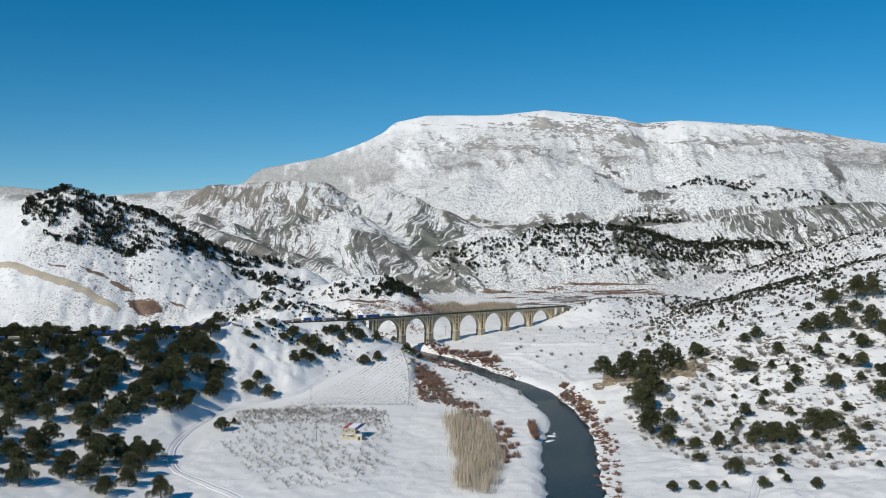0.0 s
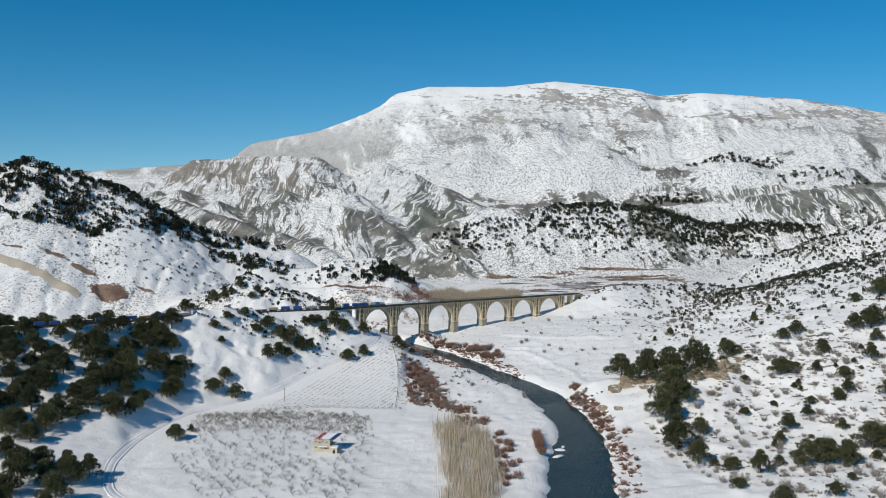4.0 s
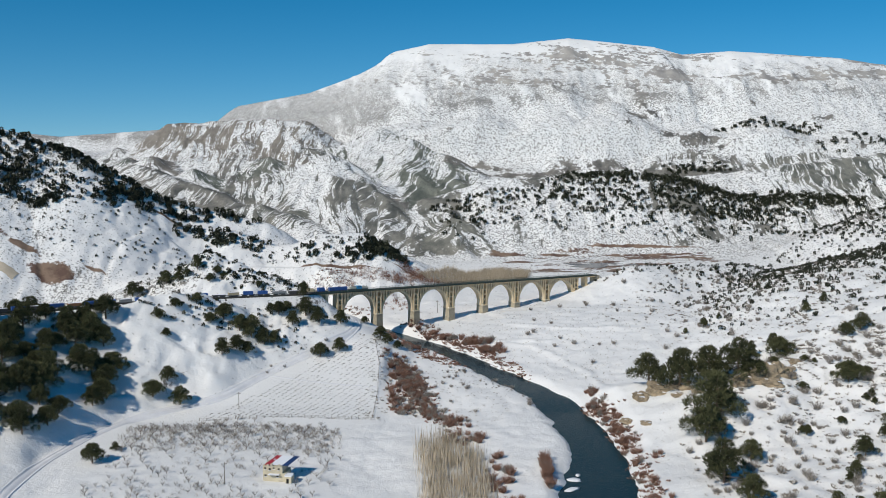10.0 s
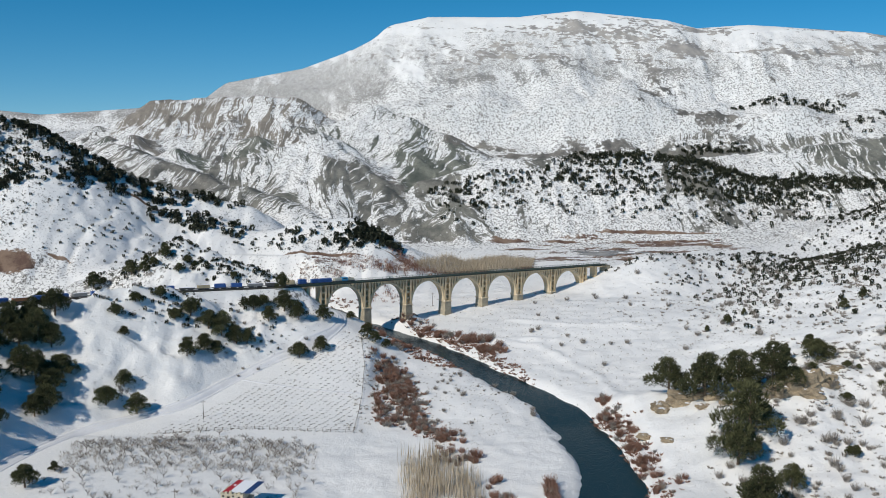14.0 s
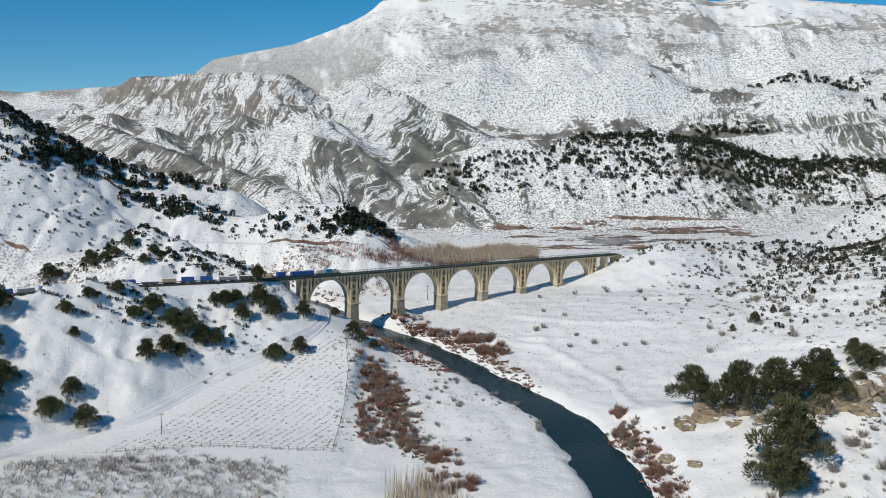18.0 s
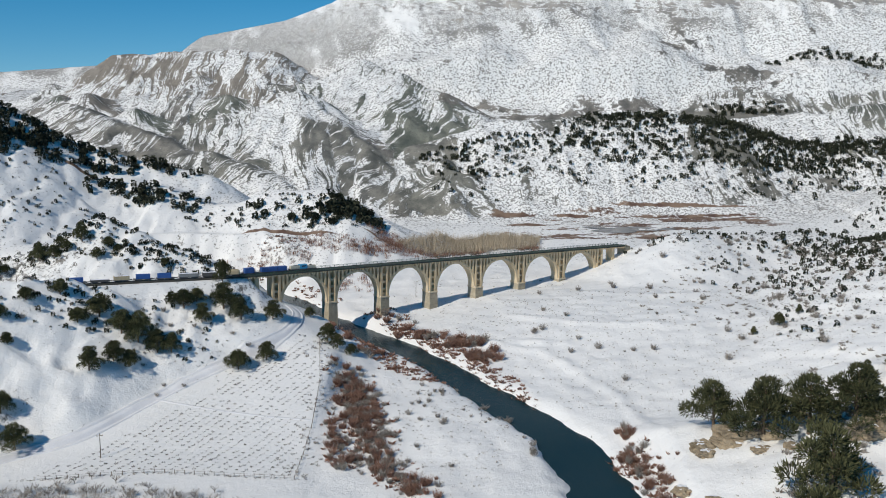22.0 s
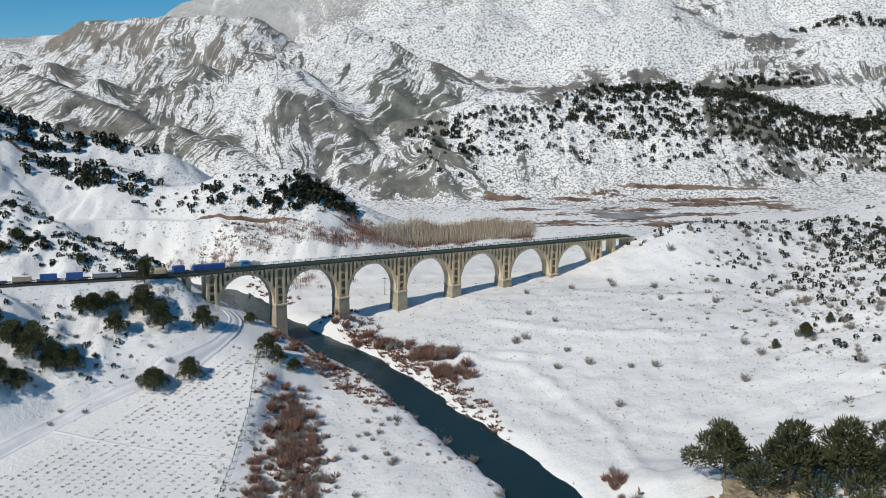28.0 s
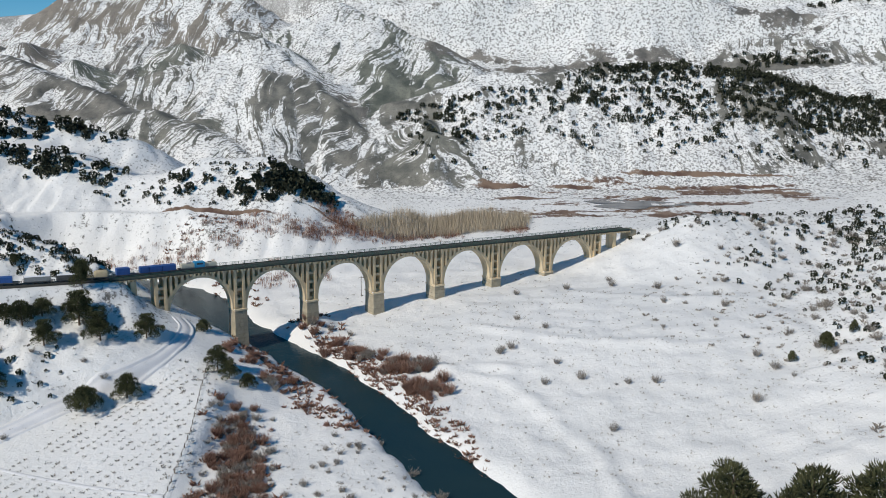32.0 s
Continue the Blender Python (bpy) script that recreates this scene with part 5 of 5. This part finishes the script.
def rail_strip(name, off0, off1, z0, z1, material, parent, start=36.5):
    vs, fs = [], []
    d = start
    while d < 470:
        p, w = rail_line(d)
        side = Vector((w.y, -w.x))
        for o, z in ((off0, z0), (off1, z0), (off1, z1), (off0, z1)):
            q = p + side * o
            vs.append((q.x, q.y, rail_top(p) + z))
        d += 4
    for i in range(len(vs) // 4 - 1):
        for c in range(4):
            a, b = 4 * i + c, 4 * i + (c + 1) % 4
            fs.append((a, b, b + 4, a + 4))
    return part(name, mesh_of(name, vs, fs, material), parent)


railway = thing("railway_track", "single railway track on a snowy gravel bed", "railway", pose(0, 0, 0), kind="structure")
rail_strip("ballast", -2.2, 2.2, -1.2, -0.18, BALLAST, railway)
rail_strip("rail", -0.82, -0.68, -0.18, 0.0, STEEL, railway)
rail_strip("rail", 0.68, 0.82, -0.18, 0.0, STEEL, railway)

# the freight train
BLUE = simple("blue_container_paint", (0.03, 0.11, 0.36), 0.5, 0.2, 0.4, rand=0.5)
DARK_GREY = simple("dark_grey_wagon_paint", (0.09, 0.09, 0.09), 0.7, 0.3, 0.5)
GREY = simple("grey_wagon_paint", (0.26, 0.27, 0.27), 0.6, 0.25, 0.5)
TAN_TARP = simple("tan_tarpaulin", (0.45, 0.38, 0.25), 0.8, 0.2, 0.5)
RUST = simple("rust_brown_wagon", (0.33, 0.16, 0.08), 0.8, 0.3, 0.6)
WHITE = simple("white_locomotive_paint", (0.62, 0.58, 0.46), 0.4, 0.06, 0.5)
TEAL = simple("bright_blue_locomotive_paint", (0.03, 0.30, 0.55), 0.4, 0.1, 0.5)
GLASS_DARK = simple("dark_window_glass", (0.02, 0.025, 0.03), 0.12, 0.1, 1.0)
wheel_bm = bmesh.new()
bmesh.ops.create_cone(wheel_bm, cap_ends=True, segments=14, radius1=0.46, radius2=0.46, depth=0.16)
bmesh.ops.rotate(wheel_bm, verts=wheel_bm.verts, matrix=Matrix.Rotation(math.pi / 2, 3, "X"))
wheel_me = bpy.data.meshes.new("wheel")
wheel_bm.to_mesh(wheel_me)
wheel_bm.free()
wheel_me.materials.append(STEEL)
bogie_me = bevelled_box("bogie", (-1.3, 1.3, -0.95, 0.95, 0.35, 0.75), DARK_GREY, 0.06)


def car_pose(front, length):
    a, _ = rail_line(front + length * 0.15)
    b, _ = rail_line(front + length * 0.85)
    za, zb = rail_top(a), rail_top(b)
    mid = (a + b) / 2
    ang = math.atan2(a.y - b.y, a.x - b.x)
    pitch = -math.atan2(za - zb, (a - b).length)
    return Matrix.Translation((mid.x, mid.y, (za + zb) / 2)) @ Matrix.Rotation(ang, 4, "Z") @ Matrix.Rotation(pitch, 4, "Y") @ Matrix.Diagonal((1, 0.9, 0.74, 1))


def running_gear(car, length):
    for side in (-1, 1):
        bogie = part("bogie", bogie_me, car, "", pose(side * (length / 2 - 2.4), 0, 0))
        for dx in (-0.9, 0.9):
            for dy in (-0.75, 0.75):
                part("wheel", wheel_me, bogie, "", pose(dx, dy, 0.46))


RIBS = {}
SHORT = 0.62           # short two-box wagons


def container_part(car, x0, x1, material, tall, label):
    c = part("container", bevelled_box("container", (x0, x1, -1.3, 1.3, 1.2, 1.2 + tall), material, 0.06), car, label)
    if tall not in RIBS:
        RIBS[tall] = boxes_mesh("rib", [(-0.09, 0.09, -0.02, 0.02, 1.35, 1.05 + tall)], material)
    n = int((x1 - x0) / 1.3)
    for k in range(n):
        for y in (-1.32, 1.32):
            rib = part("rib", RIBS[tall], c, "", pose(x0 + (k + 0.5) * (x1 - x0) / n, y, 0))
            rib.material_slots[0].link = "OBJECT"
            rib.material_slots[0].material = material
    part("snow_dusting", boxes_mesh("snow_dusting", [(x0 + 0.2, x1 - 0.2, -1.15, 1.15, 1.2 + tall, 1.23 + tall)], SNOW), c) if tall < 2.5 else None


def wagon(front, length, loads):
    length, loads = length * SHORT, [(kind, x0 * SHORT, x1 * SHORT, tall) for kind, x0, x1, tall in loads]
    names = {"blue": (BLUE, "blue"), "grey": (GREY, "grey"), "dark": (DARK_GREY, "dark grey"), "tan": (TAN_TARP, "tan"), "rust": (RUST, "rust-brown")}
    word = " and ".join(dict.fromkeys(names[l[0]][1] for l in loads)) or "empty"
    car = thing("freight_wagon", "flat freight wagon carrying " + word + " load on the railway", "wagon", car_pose(front, length), "wagons of the train")
    part("frame", bevelled_box("frame", (-length / 2 + 0.4, length / 2 - 0.4, -1.35, 1.35, 0.8, 1.2), DARK_GREY, 0.06), car)
    running_gear(car, length)
    for kind, x0, x1, tall in loads:
        if kind == "tan" and tall > 2.6:
            n, vs, fs = 8, [], []
            for x, k in ((x0, 0.8), (x0 + 0.7, 1.0), (x1 - 0.7, 1.0), (x1, 0.8)):
                for i in range(n + 1):
                    a = math.pi * i / n
                    vs.append((x, -math.cos(a) * 1.35, 1.2 + math.sin(a) ** 0.6 * tall * k))
            for j in range(3):
                for i in range(n):
                    q = j * (n + 1) + i
                    fs.append((q, q + 1, q + n + 2, q + n + 1))
            fs += [tuple(range(n + 1))[::-1], tuple(range(3 * (n + 1), 4 * (n + 1)))]
            part("tarpaulin", mesh_of("tarpaulin", vs, fs, TAN_TARP, True), car, "tan tarpaulin cover")
        else:
            container_part(car, x0, x1, names[kind][0], tall, names[kind][1] + " load box")
    for side in (-1, 1):
        part("buffer", bevelled_box("buffer", (side * length / 2 - 0.4, side * length / 2 + 0.1, -0.9, 0.9, 0.85, 1.15), STEEL, 0.05), car)
    return car


def locomotive(front, length=13.6):
    loco = thing("locomotive", "white and blue diesel locomotive hauling the freight train", "locomotive", car_pose(front, length))
    h = length / 2
    part("underframe", bevelled_box("underframe", (-h, h, -1.4, 1.4, 0.75, 1.35), DARK_GREY, 0.06), loco)
    running_gear(loco, length)
    part("long_hood", bevelled_box("long_hood", (-h + 0.6, -1.6, -1.1, 1.1, 1.35, 3.4), WHITE, 0.12), loco)
    part("short_hood", bevelled_box("short_hood", (2.0, h - 0.4, -1.1, 1.1, 1.35, 3.2), WHITE, 0.15), loco)
    cab = part("cab", bevelled_box("cab", (-1.6, 2.0, -1.42, 1.42, 1.35, 3.9), TEAL, 0.12), loco, "bright blue cab")
    part("windscreen", bevelled_box("windscreen", (1.98, 2.04, -1.2, 1.2, 3.1, 3.6), GLASS_DARK, 0.02), cab)
    for y in (-1.45, 1.41):
        part("side_window", bevelled_box("side_window", (-0.9, 1.3, y, y + 0.04, 2.7, 3.4), GLASS_DARK, 0.015), cab)
        part("stripe", bevelled_box("stripe", (-h + 0.8, -1.8, y * 0.77, y * 0.77 + 0.06, 1.5, 1.8), GREY, 0.02), loco, "grey side stripe")
    part("roof_fan", bevelled_box("roof_fan", (-h + 2.5, -h + 5.0, -0.8, 0.8, 3.4, 3.65), GREY, 0.08), loco)
    part("exhaust", bevelled_box("exhaust", (3.4, 4.6, -0.3, 0.3, 3.2, 3.6), DARK_GREY, 0.05), loco)
    for y in (-1.36, 1.32):
        part("handrail", boxes_mesh("handrail", [(-h + 0.5, -1.8, y, y + 0.04, 2.3, 2.36)] + [(x, x + 0.05, y, y + 0.04, 1.35, 2.3) for x in (-6.2, -4.8, -3.4, -2.0)], GREY), loco)
    part("headlight", bevelled_box("headlight", (h - 0.42, h - 0.34, -0.35, 0.35, 2.3, 2.55), WHITE, 0.02), loco)
    return loco


locomotive(0.0)
TRAIN = [
    (21, [("blue", 2.2, 9.6, 2.6), ("blue", -4.8, 2.0, 2.6), ("blue", -10.0, -5.0, 2.6)]),
    (13, [("blue", -4.6, 2.4, 3.0)]), (15, [("tan", -1.0, 6.4, 2.9), ("tan", -6.6, -1.4, 1.2)]),
    (12, [("dark", -5.2, 5.2, 1.9)]), (15, [("grey", -6.6, 6.6, 1.9)]), (14, [("blue", -5.5, 3.6, 2.5)]),
    (14, [("blue", -4.6, 4.6, 2.5)]), (12, [("tan", -5.0, 5.0, 2.2)]), (14, [("dark", -6.0, 6.0, 0.8)]),
    (14, [("blue", -5.0, 4.4, 2.5)]), (13, [("rust", -5.6, 5.6, 2.1)]), (13, [("dark", -5.6, 5.6, 2.1)]),
    (13, [("tan", -5.6, 5.6, 2.0)]), (14, [("blue", -6.0, 6.0, 2.5)]), (14, [("grey", -5.4, 5.4, 2.2)]),
    (14, [("blue", -6.0, 6.0, 2.5)]), (14, [("blue", -6.0, 6.0, 2.5)]), (13, [("rust", -5.6, 5.6, 2.1)]),
    (14, [("blue", -6.0, 6.0, 2.5)]), (14, [("dark", -6.0, 6.0, 2.0)]), (14, [("blue", -6.0, 6.0, 2.5)])]
back = 14.4
for length, loads in TRAIN + TRAIN[3:15]:
    wagon(back, length, loads)
    back += length * SHORT + 0.6


# the field hut
def build_hut():
    wall = simple("cream_block_wall", (0.55, 0.49, 0.36), 0.9, 0.18, 1.0, bumpy=0.4)
    red = simple("red_roof_sheet", (0.42, 0.03, 0.04), 0.5, 0.15, 0.8)
    blue = simple("dark_blue_roof_sheet", (0.03, 0.06, 0.16), 0.35, 0.2, 0.8)
    # near-black panels paint the shade inside the windows and doorway
    hole = simple("opening_shade", (0.015, 0.014, 0.012), 0.9, 0.1, 1.0)
    x, y = -5.0, -203.0
    hut = thing("field_hut", "small cream block hut with a snowy red and blue sheet roof", "hut", pose(x, y, ground_z(x, y) - 0.2, 0, 0, -8))
    part("wall", bevelled_box("wall", (-5.0, 4.6, -3.6, 4.0, 0, 4.0), wall, 0.06), hut)
    upper = part("upper_wall", bevelled_box("upper_wall", (-5.0, 3.2, -3.6, 4.0, 4.0, 6.8), wall, 0.06), hut)
    teeth = [(-5.0 + k * 1.6, -5.0 + k * 1.6 + 0.8, -3.6, -3.2, 6.8, 7.2 + 0.35 * (k % 3)) for k in range(5)]
    part("parapet", boxes_mesh("parapet", teeth, wall), upper)
    for wx, wz, s in ((-4.4, 5.4, 0.8), (-2.6, 5.0, 0.9), (-0.8, 5.6, 0.7), (1.2, 5.2, 0.8), (-4.3, 2.4, 0.8), (0.6, 2.2, 0.9)):
        win = part("window", bevelled_box("window", (wx, wx + s, -3.64, -3.55, wz, wz + s), hole, 0.02), hut)
        part("window_sill", boxes_mesh("window_sill", [(wx - 0.1, wx + s + 0.1, -3.78, -3.6, wz - 0.12, wz - 0.02)], SNOW), win)
    part("porch_roof", bevelled_box("porch_roof", (-2.6, 2.2, -5.2, -3.5, 3.5, 3.8), SNOW, 0.1), hut, "snow-covered porch roof")
    # roof of sheets, falling to the back
    def sheet(name, x0, x1, material, lift, label=""):
        vs = [(x0, -2.6, 6.9 + lift), (x1, -2.6, 6.9 + lift), (x1 + 2.4, 6.4, 7.9 + lift), (x0 + 2.4, 6.4, 7.9 + lift)]
        vs += [(a, b, c + 0.12) for a, b, c in vs]
        return part(name, mesh_of(name, vs, [(3, 2, 1, 0), (4, 5, 6, 7), (0, 1, 5, 4), (1, 2, 6, 5), (2, 3, 7, 6), (3, 0, 4, 7)], material), hut, label)
    sheet("roof_sheet", -4.6, -2.4, red, 0.0, "red painted roof sheet")
    sheet("roof_snow", -2.35, 2.8, SNOW, 0.05, "snow lying on the roof")
    sheet("roof_sheet", 2.85, 5.2, blue, 0.0, "dark blue roof sheet")
    disc = bmesh.new()
    bmesh.ops.create_circle(disc, cap_ends=True, segments=14, radius=0.55)
    me = bpy.data.meshes.new("white_mark")
    disc.to_mesh(me)
    disc.free()
    me.materials.append(SNOW)
    part("white_mark", me, hut, "white round mark on the red sheet", pose(-1.9, 2.6, 7.64, 6, 0, 0))
    annex = part("annex", bevelled_box("annex", (4.6, 7.4, -5.4, -1.8, 0, 3.4), wall, 0.05), hut)
    part("annex_roof", bevelled_box("annex_roof", (4.4, 7.6, -5.6, -1.6, 3.4, 3.75), SNOW, 0.1), annex, "thick snow on the annex roof")
    part("doorway", bevelled_box("doorway", (5.3, 6.3, -5.46, -5.38, 0.2, 2.5), hole, 0.02), annex, "dark open doorway")


build_hut()

# poles and fence
WOODEN = simple("weathered_wood", (0.17, 0.14, 0.11), 0.9, 0.3, 1.5)


def utility_pole(x, y, tall, label="weathered wooden utility pole standing in the snow"):
    pole = thing("utility_pole", label, "pole", pose(x, y, ground_z(x, y) - 0.3, 0, 0, 20), "utility poles")
    vs, fs = [], []
    tube(vs, fs, (0, 0, 0), (0.05, 0, tall), 0.17, 0.11, 8)
    part("post", mesh_of("post", vs, fs, WOODEN), pole)
    part("crossarm", bevelled_box("crossarm", (-1.1, 1.1, -0.08, 0.08, tall - 0.9, tall - 0.72), WOODEN, 0.02), pole)
    for dx in (-0.95, 0.0, 0.95):
        part("insulator", bevelled_box("insulator", (dx - 0.07, dx + 0.07, -0.07, 0.07, tall - 0.72, tall - 0.42), WHITE, 0.03), pole)


for x, y, tall in ((-38.6, -115, 9.0), (-25.5, -209, 9.5), (-62, -20, 8.5), (-96, -44, 8.5), (-120, -64, 8.5), (-205, -126, 8.5), (62, 66, 9.0), (146, 122, 8.5)):
    utility_pole(x, y, tall)
fence = thing("field_fence", "low post and wire fence along the vineyard edge", "fence", pose(0, 0, 0))
FENCE = [(24.5, -30), (29.0, -64), (30.0, -95), (29.0, -128), (-17.4, -124.5), (-58, -131)]
fpost_me = boxes_mesh("fence_post", [(-0.09, 0.09, -0.09, 0.09, -0.3, 1.4)], WOODEN)
wire_pts = []
for (ax, ay), (bx, by) in zip(FENCE, FENCE[1:]):
    n = max(1, int(math.hypot(bx - ax, by - ay) / 3.2))
    for k in range(n):
        x, y = ax + (bx - ax) * k / n, ay + (by - ay) * k / n
        z = ground_z(x, y)
        part("fence_post", fpost_me, fence, "", pose(x, y, z, 2 * math.sin(k), 0, 0))
        wire_pts.append((x, y, z))
for h in (0.55, 1.15):
    vs, fs = [], []
    for a, b in zip(wire_pts, wire_pts[1:]):
        tube(vs, fs, (a[0], a[1], a[2] + h), (b[0], b[1], b[2] + h), 0.035, 0.035, 4)
    part("fence_wire", mesh_of("fence_wire", vs, fs, STEEL), fence)
xs, ys = belt(FENCE[:4], 150, 0.6, 0.6)
xs = [x + 1.2 for x in xs]
scatter("hedge_brush", "thin grey brush growing along the field fence", "brush", [template(s, 9, "vine") for s in (95, 96)], xs, ys, [wr.uniform(0.7, 1.5) for _ in xs], TWIG_GREY, wr)
xs, ys = belt(FENCE[3:], 140, 0.5, 0.5)
scatter("hedge_brush", "thin grey brush growing along the field edge", "brush", [template(s, 9, "vine") for s in (95, 96)], xs, ys, [wr.uniform(0.4, 0.9) for _ in xs], TWIG_GREY, wr)

# rocks and ice
ROCK = simple("ochre_rock", (0.31, 0.25, 0.17), 0.95, 0.5, 0.9, bumpy=0.8)


def rock_mesh(seed, size):
    rng = random.Random(seed)
    bm = bmesh.new()
    bmesh.ops.create_icosphere(bm, subdivisions=4, radius=1)
    off = Vector((rng.uniform(0, 50), rng.uniform(0, 50), rng.uniform(0, 50)))
    for v in bm.verts:
        n1, n2 = noise.noise(v.co * 1.3 + off), noise.noise(v.co * 3.1 + off)
        n3 = 1 - 2 * abs(noise.noise(v.co * 4.5 - off))
        v.co *= 1 + 0.5 * n1 + 0.3 * n2 + 0.16 * n3
        v.co.z = round(v.co.z * 5) / 5 * 0.7 + v.co.z * 0.3
        v.co = Vector((v.co.x * size[0], v.co.y * size[1], v.co.z * size[2]))
    me = bpy.data.meshes.new("rock")
    bm.to_mesh(me)
    bm.free()
    me.materials.append(ROCK)
    return me


for k, (x, y, a, b, c) in enumerate(((208, -141, 6.5, 4.0, 4.2), (216, -140, 8.0, 4.0, 5.6), (223, -138, 5.5, 3.4, 4.4), (229, -137, 4, 3, 2.6), (219, -146, 4.5, 2.6, 2.2), (172, -127, 7.0, 3.0, 3.4), (181, -129, 5.0, 2.6, 2.6), (161, -128, 4.0, 2.6, 2.2), (232, -132, 2.4, 2, 1.3), (237, -125, 2.4, 2, 1.4), (169, -129, 4.6, 3, 1.8), (161, -132, 3.2, 2.5, 1.5), (151, -146, 3.0, 2.2, 1.3), (177, -137, 3.0, 2.2, 1.4), (157, -158, 2.6, 1.6, 1.0), (185, -142, 2.6, 2.0, 1.2), (300, -300, 1.6, 1.4, 0.9), (270, -292, 1.4, 1.2, 0.8))):
    rock = thing("boulder", "weathered ochre rock jutting from the snowy bluff", "rock", pose(x, y, ground_z(x, y) + c * 0.1, 0, 8, 14 * math.sin(3 * k)), "rocks on the bluff")
    part("stone", rock_mesh(200 + k, (a, b, c)), rock)
    cap = rock_mesh(200 + k, (a * 0.7, b * 0.7, c * 0.26))
    cap.materials[0] = SNOW
    part("snow_cap", cap, rock, "snow lying on the rock", pose(0, b * 0.3, c * 0.74))
for k, (x, y, a, b) in enumerate(((117, -206, 3.2, 2.2), (114.5, -216, 3.4, 1.8), (119, -201, 1.6, 1.1), (110, -197, 2.2, 1.6))):
    bm = bmesh.new()
    bmesh.ops.create_icosphere(bm, subdivisions=2, radius=1)
    for v in bm.verts:
        n1 = noise.noise(v.co * 1.6 + Vector((k * 7, 0, 0)))
        v.co = Vector((v.co.x * a * (1 + 0.5 * n1), v.co.y * b * (1 + 0.5 * n1), v.co.z * 0.45))
    me = bpy.data.meshes.new("ice_floe")
    bm.to_mesh(me)
    bm.free()
    me.materials.append(SNOW)
    me.shade_smooth()
    ob = new("ice_floe", me)
    ob.matrix_basis = pose(x, y, float(water_level(y)) + 0.12, 0, 0, 40 * k)
    tagged(ob, "snow-covered ice floe lying in the river", "ice", "ice floes")

# shallow pond on the mud flats behind the viaduct
def build_pond():
    m, n, l, b = mat("pond_water")
    l.new(mix(n, l, noise_of(n, l, 0.08, 4), (0.10, 0.11, 0.12), (0.20, 0.20, 0.20)), b.inputs["Base Color"])
    b.inputs["Roughness"].default_value = 0.2
    vs, n_pts = [], 28
    for k in range(n_pts):
        a = 2 * math.pi * k / n_pts
        r = 1 + 0.25 * math.sin(3 * a + 1) + 0.15 * math.sin(7 * a)
        x, y = 199 + math.cos(a) * 27 * r, 225 - math.cos(a) * 3 * r + math.sin(a) * 10 * r
        vs.append((x, y, 0))
    top = max(ground_z(v[0], v[1]) for v in vs)
    vs = [(x, y, min(ground_z(x, y) + 0.25, top)) for x, y, z in vs]
    c = (199, 225, ground_z(199, 225) + 0.3)
    vs.append(c)
    return tagged(add_mesh("pond", vs, [(k, (k + 1) % n_pts, n_pts) for k in range(n_pts)], m), "shallow grey pond on the mud flats", "pond", kind="structure")


build_pond()
